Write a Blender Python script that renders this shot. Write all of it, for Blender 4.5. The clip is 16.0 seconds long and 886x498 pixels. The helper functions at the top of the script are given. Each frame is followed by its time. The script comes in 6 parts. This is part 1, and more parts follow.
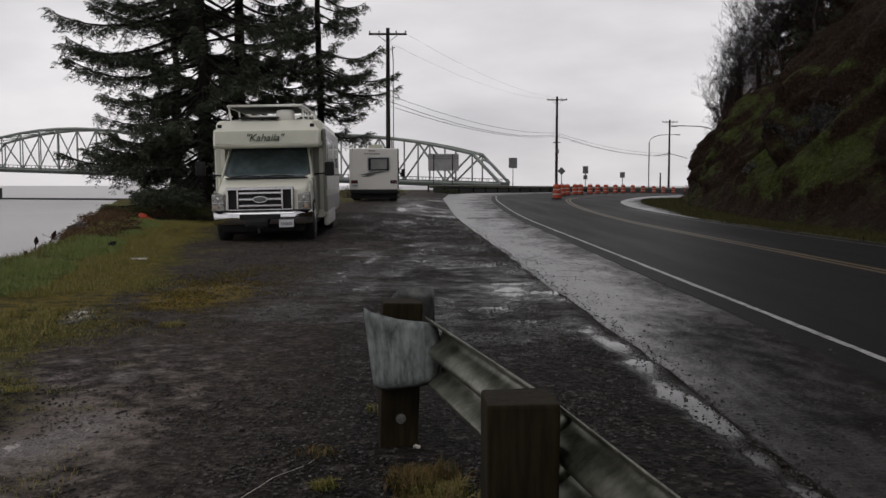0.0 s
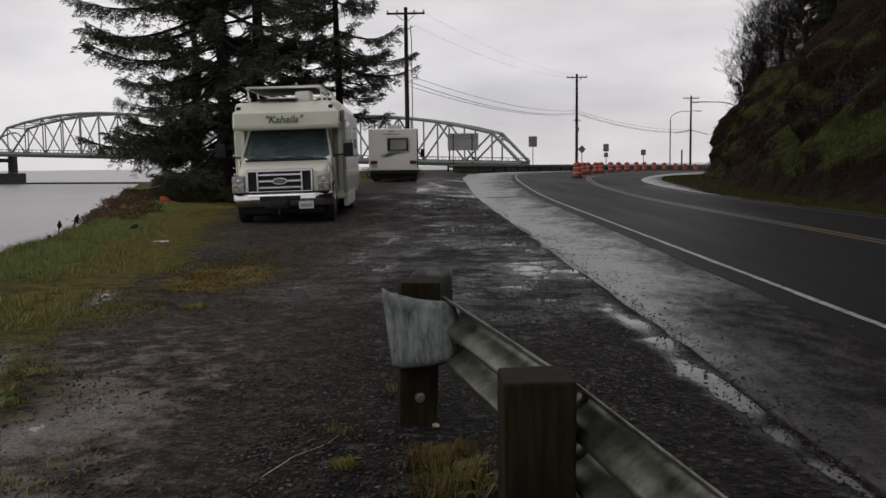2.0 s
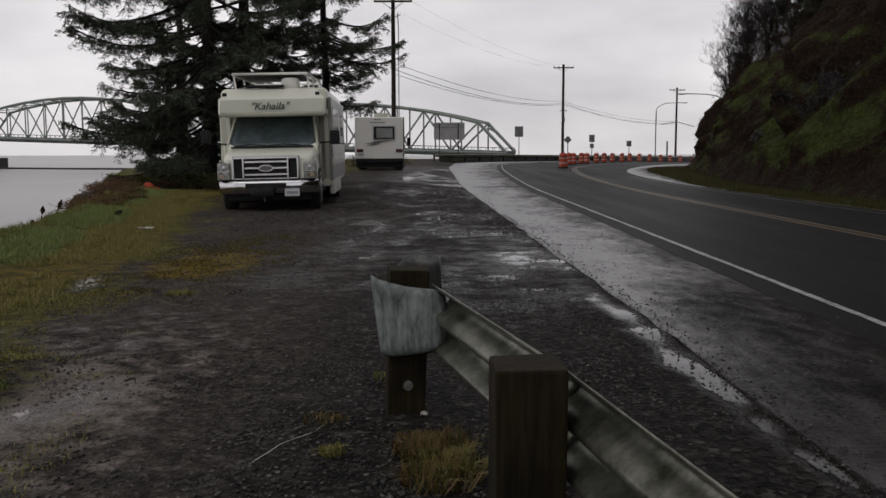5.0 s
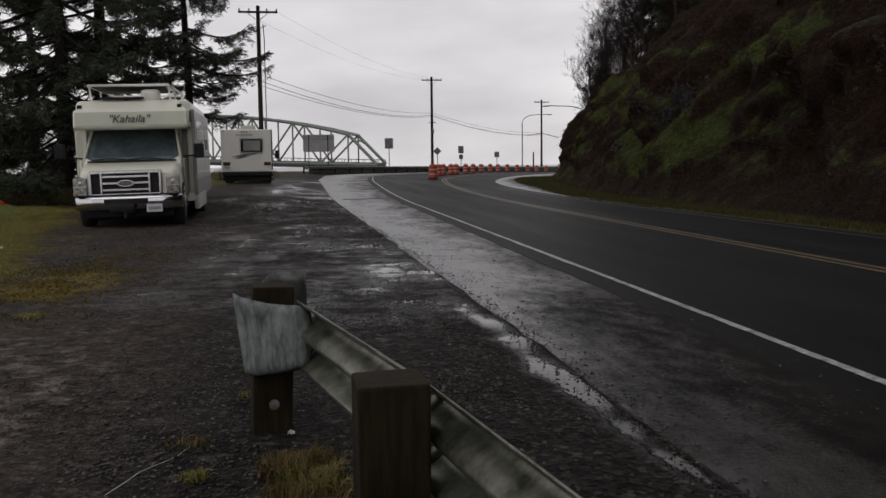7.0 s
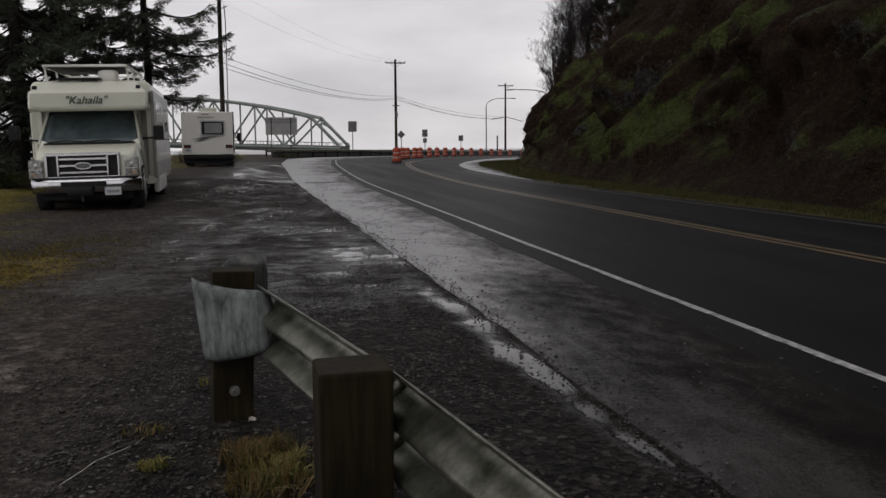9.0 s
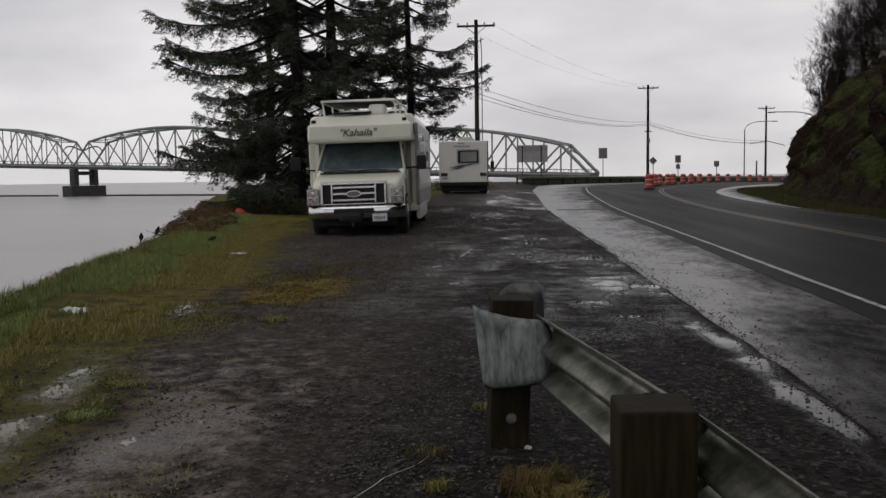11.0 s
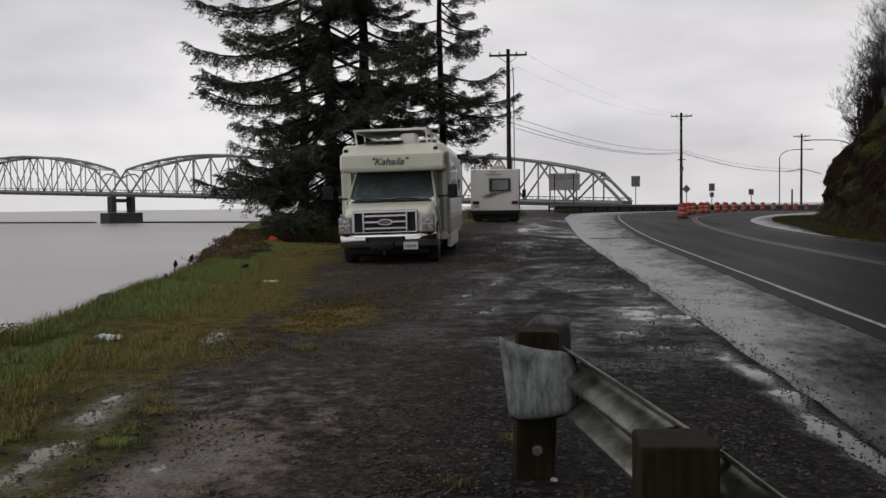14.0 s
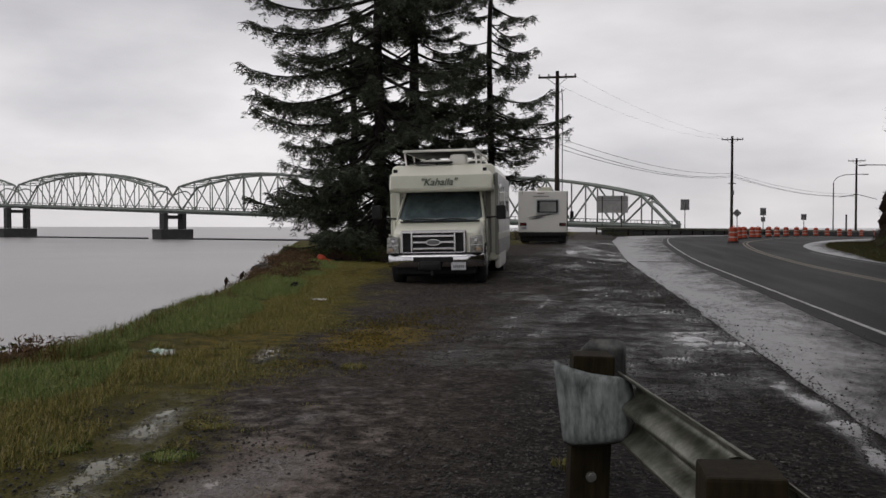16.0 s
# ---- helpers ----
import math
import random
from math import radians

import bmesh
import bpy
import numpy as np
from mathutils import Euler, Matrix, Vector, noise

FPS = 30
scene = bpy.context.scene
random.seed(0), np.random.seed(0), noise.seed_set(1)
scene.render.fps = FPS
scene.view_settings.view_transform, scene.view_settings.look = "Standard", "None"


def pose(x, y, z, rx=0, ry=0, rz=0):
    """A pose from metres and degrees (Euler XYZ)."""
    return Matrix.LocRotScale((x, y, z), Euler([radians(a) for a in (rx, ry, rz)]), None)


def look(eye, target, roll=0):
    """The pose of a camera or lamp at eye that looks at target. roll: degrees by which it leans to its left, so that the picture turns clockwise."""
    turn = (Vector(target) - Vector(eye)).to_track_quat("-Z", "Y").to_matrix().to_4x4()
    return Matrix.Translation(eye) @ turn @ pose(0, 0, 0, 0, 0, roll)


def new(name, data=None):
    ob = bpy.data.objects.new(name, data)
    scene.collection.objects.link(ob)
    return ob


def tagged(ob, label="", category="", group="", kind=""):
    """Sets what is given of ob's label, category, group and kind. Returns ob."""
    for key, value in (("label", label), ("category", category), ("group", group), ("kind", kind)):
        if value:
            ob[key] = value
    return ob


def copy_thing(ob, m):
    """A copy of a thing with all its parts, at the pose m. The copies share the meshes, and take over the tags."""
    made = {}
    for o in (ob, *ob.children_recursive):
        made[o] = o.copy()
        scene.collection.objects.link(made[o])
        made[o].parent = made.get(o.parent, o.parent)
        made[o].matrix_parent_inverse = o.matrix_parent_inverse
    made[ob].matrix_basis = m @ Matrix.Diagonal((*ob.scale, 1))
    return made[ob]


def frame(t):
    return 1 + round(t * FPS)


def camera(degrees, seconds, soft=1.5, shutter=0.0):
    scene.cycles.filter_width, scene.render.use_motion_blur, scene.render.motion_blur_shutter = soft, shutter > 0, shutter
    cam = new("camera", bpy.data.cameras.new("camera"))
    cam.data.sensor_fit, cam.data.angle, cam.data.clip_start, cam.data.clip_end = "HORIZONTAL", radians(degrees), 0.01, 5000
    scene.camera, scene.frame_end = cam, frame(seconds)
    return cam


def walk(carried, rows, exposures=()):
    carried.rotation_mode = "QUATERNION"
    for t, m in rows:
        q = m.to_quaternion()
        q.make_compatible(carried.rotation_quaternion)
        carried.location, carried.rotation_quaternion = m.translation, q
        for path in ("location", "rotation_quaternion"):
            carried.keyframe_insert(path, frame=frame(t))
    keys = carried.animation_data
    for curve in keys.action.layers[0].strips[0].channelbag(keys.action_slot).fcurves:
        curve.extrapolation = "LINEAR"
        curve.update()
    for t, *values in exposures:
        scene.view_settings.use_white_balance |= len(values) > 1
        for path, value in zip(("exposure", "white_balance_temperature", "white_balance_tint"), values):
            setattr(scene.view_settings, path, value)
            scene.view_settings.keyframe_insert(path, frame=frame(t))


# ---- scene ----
cam = camera(52.3, 16.0)
PATH = [
    (0, (0.017, -0.058, 1.258), (0.025, 1.937, 1.116), 0.0),
    (0.5, (0.023, -0.06, 1.255), (0.009, 1.934, 1.093), -0.3),
    (1, (0.028, -0.056, 1.255), (0.002, 1.936, 1.085), -0.5),
    (1.5, (0.034, -0.055, 1.251), (0.002, 1.937, 1.073), -0.7),
    (2, (0.033, -0.054, 1.254), (-0.005, 1.937, 1.068), -0.7),
    (2.5, (0.028, -0.053, 1.252), (0.002, 1.936, 1.046), -0.5),
    (3, (0.023, -0.059, 1.249), (-0.002, 1.93, 1.036), -0.6),
    (3.5, (0.025, -0.055, 1.255), (0.009, 1.935, 1.056), -0.7),
    (5.8, (0.006, -0.039, 1.243), (0.004, 1.95, 1.029), 0.1),
    (6, (0.014, -0.055, 1.25), (0.041, 1.934, 1.041), -0.5),
    (6.5, (0.055, -0.036, 1.256), (0.239, 1.947, 1.071), -1.0),
    (7, (0.049, -0.033, 1.256), (0.325, 1.939, 1.07), -0.6),
    (7.5, (0.054, 0.002, 1.248), (0.386, 1.963, 1.038), -0.6),
    (8, (0.072, 0.039, 1.242), (0.485, 1.983, 1.017), -0.7),
    (8.2, (0.075, 0.048, 1.239), (0.499, 1.989, 1.011), -0.7),
    (10.3, (-0.07, -0.053, 1.273), (-0.034, 1.936, 1.072), 0.4),
    (10.5, (-0.093, -0.036, 1.271), (-0.117, 1.954, 1.077), 0.4),
    (11, (-0.086, 0.043, 1.268), (-0.273, 2.028, 1.11), -0.8),
    (11.5, (-0.059, 0.087, 1.274), (-0.351, 2.062, 1.154), -1.3),
    (12, (-0.066, 0.046, 1.284), (-0.377, 2.018, 1.175), -0.7),
    (12.5, (-0.072, 0.024, 1.291), (-0.38, 1.998, 1.191), -0.3),
    (13, (-0.063, 0.018, 1.29), (-0.35, 1.996, 1.205), -0.3),
    (13.5, (-0.059, 0.019, 1.29), (-0.326, 1.999, 1.205), -0.5),
    (14, (-0.057, 0.013, 1.287), (-0.314, 1.994, 1.191), -0.7),
    (14.5, (-0.062, 0.015, 1.287), (-0.329, 1.995, 1.208), -0.8),
    (15, (-0.067, 0.003, 1.292), (-0.345, 1.982, 1.239), -0.5),
    (15.5, (-0.094, 0.012, 1.291), (-0.416, 1.985, 1.244), -0.1),
    (16, (-0.103, 0.012, 1.292), (-0.46, 1.979, 1.242), 0.1),
]
walk(cam, [(t, look(eye, target, roll)) for t, eye, target, roll in PATH],
     [(0.0, 0.17), (3.5, 0.15), (6.0, 0.15), (8.2, 0.14), (10.3, 0.14), (12.0, 0.17), (16.0, 0.21)])

# ---------------------------------------------------------------- sky and light
world = bpy.data.worlds.new("overcast_sky")
scene.world = world
world.use_nodes = True
wn, wl = world.node_tree.nodes, world.node_tree.links
wn.clear()
w_out = wn.new("ShaderNodeOutputWorld")
w_bg = wn.new("ShaderNodeBackground")
w_sky = wn.new("ShaderNodeTexSky")
w_sky.sky_type = "NISHITA"
w_sky.sun_disc = False
w_sky.sun_elevation = radians(38)
w_sky.sun_rotation = radians(150)
w_co = wn.new("ShaderNodeTexCoord")
w_map = wn.new("ShaderNodeMapping")
w_map.inputs["Scale"].default_value = (1.0, 1.0, 3.2)
w_noise = wn.new("ShaderNodeTexNoise")
w_noise.inputs["Scale"].default_value = 2.1
w_noise.inputs["Detail"].default_value = 6
w_noise.inputs["Roughness"].default_value = 0.5
w_ramp = wn.new("ShaderNodeValToRGB")
w_ramp.color_ramp.elements[0].position = 0.34
w_ramp.color_ramp.elements[0].color = (0.485, 0.468, 0.49, 1)
w_ramp.color_ramp.elements[1].position = 0.62
w_ramp.color_ramp.elements[1].color = (0.775, 0.747, 0.754, 1)
w_mul = wn.new("ShaderNodeMixRGB")
w_mul.blend_type = "MIX"
w_mul.inputs[0].default_value = 0.95
w_dim = wn.new("ShaderNodeMixRGB")
w_dim.blend_type = "MULTIPLY"
w_dim.inputs[0].default_value = 1.0
w_dim.inputs[2].default_value = (0.1, 0.1, 0.1, 1)
wl.new(w_co.outputs["Generated"], w_map.inputs["Vector"])
wl.new(w_map.outputs["Vector"], w_noise.inputs["Vector"])
wl.new(w_noise.outputs["Fac"], w_ramp.inputs["Fac"])
wl.new(w_sky.outputs["Color"], w_dim.inputs[1])
wl.new(w_dim.outputs["Color"], w_mul.inputs[1])
w_sep = wn.new("ShaderNodeSeparateXYZ")
wl.new(w_co.outputs["Generated"], w_sep.inputs["Vector"])
w_up = wn.new("ShaderNodeValToRGB")
for k_, (p_, c_) in enumerate(((0.0, 1.06), (0.10, 1.04), (0.22, 0.90), (0.45, 0.64), (1.0, 0.48))):
    e_ = w_up.color_ramp.elements[k_] if k_ < 2 else w_up.color_ramp.elements.new(p_)
    e_.position, e_.color = p_, (c_, c_, c_, 1)
wl.new(w_sep.outputs["Z"], w_up.inputs["Fac"])
w_lay = wn.new("ShaderNodeMixRGB")
w_lay.blend_type = "MULTIPLY"
w_lay.inputs[0].default_value = 1.0
wl.new(w_ramp.outputs["Color"], w_lay.inputs[1])
wl.new(w_up.outputs["Color"], w_lay.inputs[2])
wl.new(w_lay.outputs["Color"], w_mul.inputs[2])
wl.new(w_mul.outputs["Color"], w_bg.inputs["Color"])
w_bg.inputs["Strength"].default_value = 1.0
wl.new(w_bg.outputs["Background"], w_out.inputs["Surface"])

sun = new("sun", bpy.data.lights.new("sun", "SUN"))
sun.data.energy = 0.32
sun.data.angle = radians(40)
sun.data.color = (1.0, 0.97, 0.93)
sun.matrix_world = look((0, 0, 30), (10, 22, 0))


# ---------------------------------------------------------------- materials
def material(name, rough=0.6, metal=0.0):
    m = bpy.data.materials.new(name)
    m.use_nodes = True
    b = m.node_tree.nodes["Principled BSDF"]
    b.inputs["Roughness"].default_value = rough
    b.inputs["Metallic"].default_value = metal
    return m, m.node_tree.nodes, m.node_tree.links, b


def noise_node(n, l, vec, scale, detail=4, rough=0.55):
    t = n.new("ShaderNodeTexNoise")
    t.inputs["Scale"].default_value = scale
    t.inputs["Detail"].default_value = detail
    t.inputs["Roughness"].default_value = rough
    if vec is not None:
        l.new(vec, t.inputs["Vector"])
    return t.outputs["Fac"]


def ramp(n, l, fac, stops):
    r = n.new("ShaderNodeValToRGB")
    e = r.color_ramp.elements
    while len(e) < len(stops):
        e.new(0.5)
    for k, (p, c) in zip(e, stops):
        k.position = p
        k.color = (*c, 1)
    l.new(fac, r.inputs["Fac"])
    return r.outputs["Color"]


def mix(n, l, fac, a, b, kind="MIX"):
    k = n.new("ShaderNodeMixRGB")
    k.blend_type = kind
    for s, v in zip(k.inputs, (fac, a, b)):
        if isinstance(v, (int, float)):
            s.default_value = v
        elif isinstance(v, tuple):
            s.default_value = (*v, 1)
        else:
            l.new(v, s)
    return k.outputs["Color"]


def calc(n, l, op, a, b=0.0, clamp=False):
    k = n.new("ShaderNodeMath")
    k.operation = op
    k.use_clamp = clamp
    for s, v in zip(k.inputs, (a, b)):
        if isinstance(v, (int, float)):
            s.default_value = v
        else:
            l.new(v, s)
    return k.outputs["Value"]


def bump(n, l, b, height, strength=0.3, distance=0.01):
    k = n.new("ShaderNodeBump")
    k.inputs["Strength"].default_value = strength
    k.inputs["Distance"].default_value = distance
    l.new(height, k.inputs["Height"])
    l.new(k.outputs["Normal"], b.inputs["Normal"])


def place(n):
    return n.new("ShaderNodeNewGeometry").outputs["Position"]


def local(n):
    return n.new("ShaderNodeTexCoord").outputs["Object"]


def mottled(name, a, c, scale=6.0, rough=0.6, metal=0.0, fine=60.0, bumpy=0.2, dist=0.004, spread=0.15):
    """A surface that varies between two colours at two scales."""
    m, n, l, b = material(name, rough, metal)
    v = local(n)
    f1 = noise_node(n, l, v, scale, 5)
    f2 = noise_node(n, l, v, fine, 3)
    s = calc(n, l, "ADD", calc(n, l, "MULTIPLY", f1, 0.7), calc(n, l, "MULTIPLY", f2, 0.3))
    l.new(ramp(n, l, s, [(0.36, a), (0.64, c)]), b.inputs["Base Color"])
    r = calc(n, l, "ADD", calc(n, l, "MULTIPLY", f1, spread * 2), rough - spread, True)
    l.new(r, b.inputs["Roughness"])
    if bumpy:
        bump(n, l, b, f2, bumpy, dist)
    return m


def island_mottle(name, cols, rough=0.75, trans=0.0):
    """Leaves, blades and stones: each island takes its own colour."""
    m, n, l, b = material(name, rough)
    g = n.new("ShaderNodeNewGeometry")
    k = 1.0 / (len(cols) - 1)
    l.new(ramp(n, l, g.outputs["Random Per Island"], [(i * k, c) for i, c in enumerate(cols)]), b.inputs["Base Color"])
    if trans:
        b.inputs["Specular IOR Level"].default_value = 0.2
    return m


def ground_material():
    m, n, l, b = material("wet_gravel_and_grass", 0.7)
    p = place(n)
    a = n.new("ShaderNodeAttribute")
    a.attribute_name = "cover"
    sep = n.new("ShaderNodeSeparateColor")
    l.new(a.outputs["Color"], sep.inputs["Color"])
    grass, wet, moss = sep.outputs[0], sep.outputs[1], sep.outputs[2]
    a2 = n.new("ShaderNodeAttribute")
    a2.attribute_name = "silt"
    a3 = n.new("ShaderNodeAttribute")
    a3.attribute_name = "aggregate"
    v = n.new("ShaderNodeTexVoronoi")
    v.inputs["Scale"].default_value = 34
    l.new(p, v.inputs["Vector"])
    v2 = n.new("ShaderNodeTexVoronoi")
    v2.inputs["Scale"].default_value = 90
    l.new(p, v2.inputs["Vector"])
    big = noise_node(n, l, p, 0.9, 5)
    mid = noise_node(n, l, p, 5, 5, 0.65)
    fine = noise_node(n, l, p, 45, 4, 0.7)
    stone = n.new("ShaderNodeSeparateColor")
    l.new(v.outputs["Color"], stone.inputs["Color"])
    gravel = ramp(n, l, calc(n, l, "ADD", calc(n, l, "MULTIPLY", stone.outputs[0], 0.45), calc(n, l, "MULTIPLY", mid, 0.55)),
                  [(0.25, (0.007, 0.006, 0.0053)), (0.45, (0.036, 0.0305, 0.027)), (0.62, (0.078, 0.067, 0.06)), (0.8, (0.17, 0.15, 0.135))])
    soil = ramp(n, l, mid, [(0.3, (0.032, 0.0245, 0.019)), (0.7, (0.165, 0.13, 0.104))])
    gravel = mix(n, l, calc(n, l, "MULTIPLY", big, 0.6), gravel, soil)
    # crushed dark stone beside the road, pale silt towards the grass
    crushed = ramp(n, l, calc(n, l, "ADD", calc(n, l, "MULTIPLY", stone.outputs[0], 0.6), calc(n, l, "MULTIPLY", mid, 0.4)),
                   [(0.2, (0.003, 0.0028, 0.0026)), (0.5, (0.013, 0.0115, 0.0105)), (0.72, (0.034, 0.030, 0.027)), (0.85, (0.11, 0.10, 0.09))])
    gravel = mix(n, l, a3.outputs["Fac"], gravel, crushed)
    silt = ramp(n, l, calc(n, l, "ADD", calc(n, l, "MULTIPLY", mid, 0.5), calc(n, l, "MULTIPLY", fine, 0.5)),
                [(0.36, (0.065, 0.053, 0.046)), (0.46, (0.19, 0.158, 0.14)), (0.64, (0.31, 0.262, 0.232))])
    sm = calc(n, l, "ADD", calc(n, l, "SUBTRACT", calc(n, l, "MULTIPLY", mid, 1.6), 0.8), a2.outputs["Fac"], True)
    sm = ramp(n, l, sm, [(0.25, (0, 0, 0)), (0.6, (1, 1, 1))])
    gravel = mix(n, l, sm, gravel, silt)
    turf = ramp(n, l, calc(n, l, "ADD", calc(n, l, "MULTIPLY", mid, 0.6), calc(n, l, "MULTIPLY", fine, 0.4)),
                [(0.3, (0.035, 0.033, 0.012)), (0.5, (0.095, 0.086, 0.022)), (0.7, (0.18, 0.15, 0.04))])
    mossy = ramp(n, l, fine, [(0.3, (0.09, 0.068, 0.018)), (0.7, (0.30, 0.21, 0.035))])
    gm = calc(n, l, "ADD", calc(n, l, "SUBTRACT", calc(n, l, "MULTIPLY", mid, 1.2), 0.6), grass, True)
    gm = ramp(n, l, gm, [(0.35, (0, 0, 0)), (0.6, (1, 1, 1))])
    mm = calc(n, l, "ADD", calc(n, l, "SUBTRACT", calc(n, l, "MULTIPLY", mid, 1.4), 0.7), moss, True)
    mm = ramp(n, l, mm, [(0.4, (0, 0, 0)), (0.65, (1, 1, 1))])
    col = mix(n, l, gm, gravel, turf)
    col = mix(n, l, mm, col, mossy)
    # standing water lies where the mask and the low spots meet
    wn_ = calc(n, l, "ADD", calc(n, l, "MULTIPLY", mid, 1.1), calc(n, l, "MULTIPLY", fine, 0.75))
    w = calc(n, l, "ADD", calc(n, l, "SUBTRACT", wn_, 0.985), wet, True)
    wm = ramp(n, l, w, [(0.42, (0, 0, 0)), (0.72, (1, 1, 1))])
    damp = ramp(n, l, w, [(0.2, (0, 0, 0)), (0.55, (1, 1, 1))])
    col = mix(n, l, calc(n, l, "MULTIPLY", calc(n, l, "MULTIPLY", damp, 0.5), calc(n, l, "SUBTRACT", 1.0, sm)), col, (0.014, 0.012, 0.0105))
    l.new(col, b.inputs["Base Color"])
    r = calc(n, l, "SUBTRACT", 0.8, calc(n, l, "MULTIPLY", damp, 0.3))
    r = calc(n, l, "SUBTRACT", r, calc(n, l, "MULTIPLY", wm, 0.42), True)
    l.new(r, b.inputs["Roughness"])
    l.new(calc(n, l, "SUBTRACT", calc(n, l, "ADD", 0.12, calc(n, l, "MULTIPLY", damp, 0.4)), calc(n, l, "MULTIPLY", wm, 0.34)), b.inputs["Specular IOR Level"])
    dry = calc(n, l, "SUBTRACT", 1.0, wm)
    h = calc(n, l, "ADD", calc(n, l, "MULTIPLY", v.outputs["Distance"], 0.8), calc(n, l, "MULTIPLY", v2.outputs["Distance"], 0.3))
    h = calc(n, l, "ADD", h, calc(n, l, "MULTIPLY", fine, 0.8))
    bump(n, l, b, calc(n, l, "MULTIPLY", h, dry), 1.0, 0.03)
    return m


def asphalt_material(name, dark, light, rough, shine, stretch, spec, film=False):
    m, n, l, b = material(name, rough)
    b.inputs["Specular IOR Level"].default_value = spec
    p = place(n)
    mp = n.new("ShaderNodeMapping")
    mp.inputs["Scale"].default_value = (1.0, stretch, 1.0)
    l.new(p, mp.inputs["Vector"])
    q = mp.outputs["Vector"]
    big = noise_node(n, l, q, 1.1, 5)
    mid = noise_node(n, l, q, 7, 4)
    fine = noise_node(n, l, p, 140, 3, 0.7)
    f = calc(n, l, "ADD", calc(n, l, "MULTIPLY", big, 0.5), calc(n, l, "ADD", calc(n, l, "MULTIPLY", mid, 0.25), calc(n, l, "MULTIPLY", fine, 0.25)))
    l.new(ramp(n, l, f, [(0.42, dark), (0.58, light)]), b.inputs["Base Color"])
    r = calc(n, l, "ADD", rough - shine, calc(n, l, "MULTIPLY", big, shine * 2), True)
    l.new(r, b.inputs["Roughness"])
    bump(n, l, b, fine, 0.35, 0.006)
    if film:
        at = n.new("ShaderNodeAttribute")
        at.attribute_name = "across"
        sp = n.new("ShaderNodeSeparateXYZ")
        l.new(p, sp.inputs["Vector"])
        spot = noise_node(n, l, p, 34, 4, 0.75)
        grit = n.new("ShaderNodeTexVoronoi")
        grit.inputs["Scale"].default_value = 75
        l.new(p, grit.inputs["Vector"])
        # wet sheen placed by hand: low side strongest, rises with y, thins roadwards
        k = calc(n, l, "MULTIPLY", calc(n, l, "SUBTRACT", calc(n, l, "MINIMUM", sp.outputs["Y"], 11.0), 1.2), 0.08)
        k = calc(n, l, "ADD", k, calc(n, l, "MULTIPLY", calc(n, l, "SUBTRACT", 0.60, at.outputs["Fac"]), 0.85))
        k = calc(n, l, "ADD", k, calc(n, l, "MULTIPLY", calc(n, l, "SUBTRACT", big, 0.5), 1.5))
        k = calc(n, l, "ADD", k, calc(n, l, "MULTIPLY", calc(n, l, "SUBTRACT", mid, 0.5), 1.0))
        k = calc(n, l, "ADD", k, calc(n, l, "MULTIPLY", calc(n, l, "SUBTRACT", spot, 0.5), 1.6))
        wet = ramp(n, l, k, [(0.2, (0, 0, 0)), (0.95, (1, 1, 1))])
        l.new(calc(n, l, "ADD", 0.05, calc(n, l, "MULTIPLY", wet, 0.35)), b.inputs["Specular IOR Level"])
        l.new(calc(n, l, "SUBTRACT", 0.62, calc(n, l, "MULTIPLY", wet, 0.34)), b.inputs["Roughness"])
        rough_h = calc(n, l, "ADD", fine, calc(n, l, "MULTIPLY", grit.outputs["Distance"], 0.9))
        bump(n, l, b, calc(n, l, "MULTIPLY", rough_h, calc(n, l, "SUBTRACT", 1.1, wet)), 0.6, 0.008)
    return m


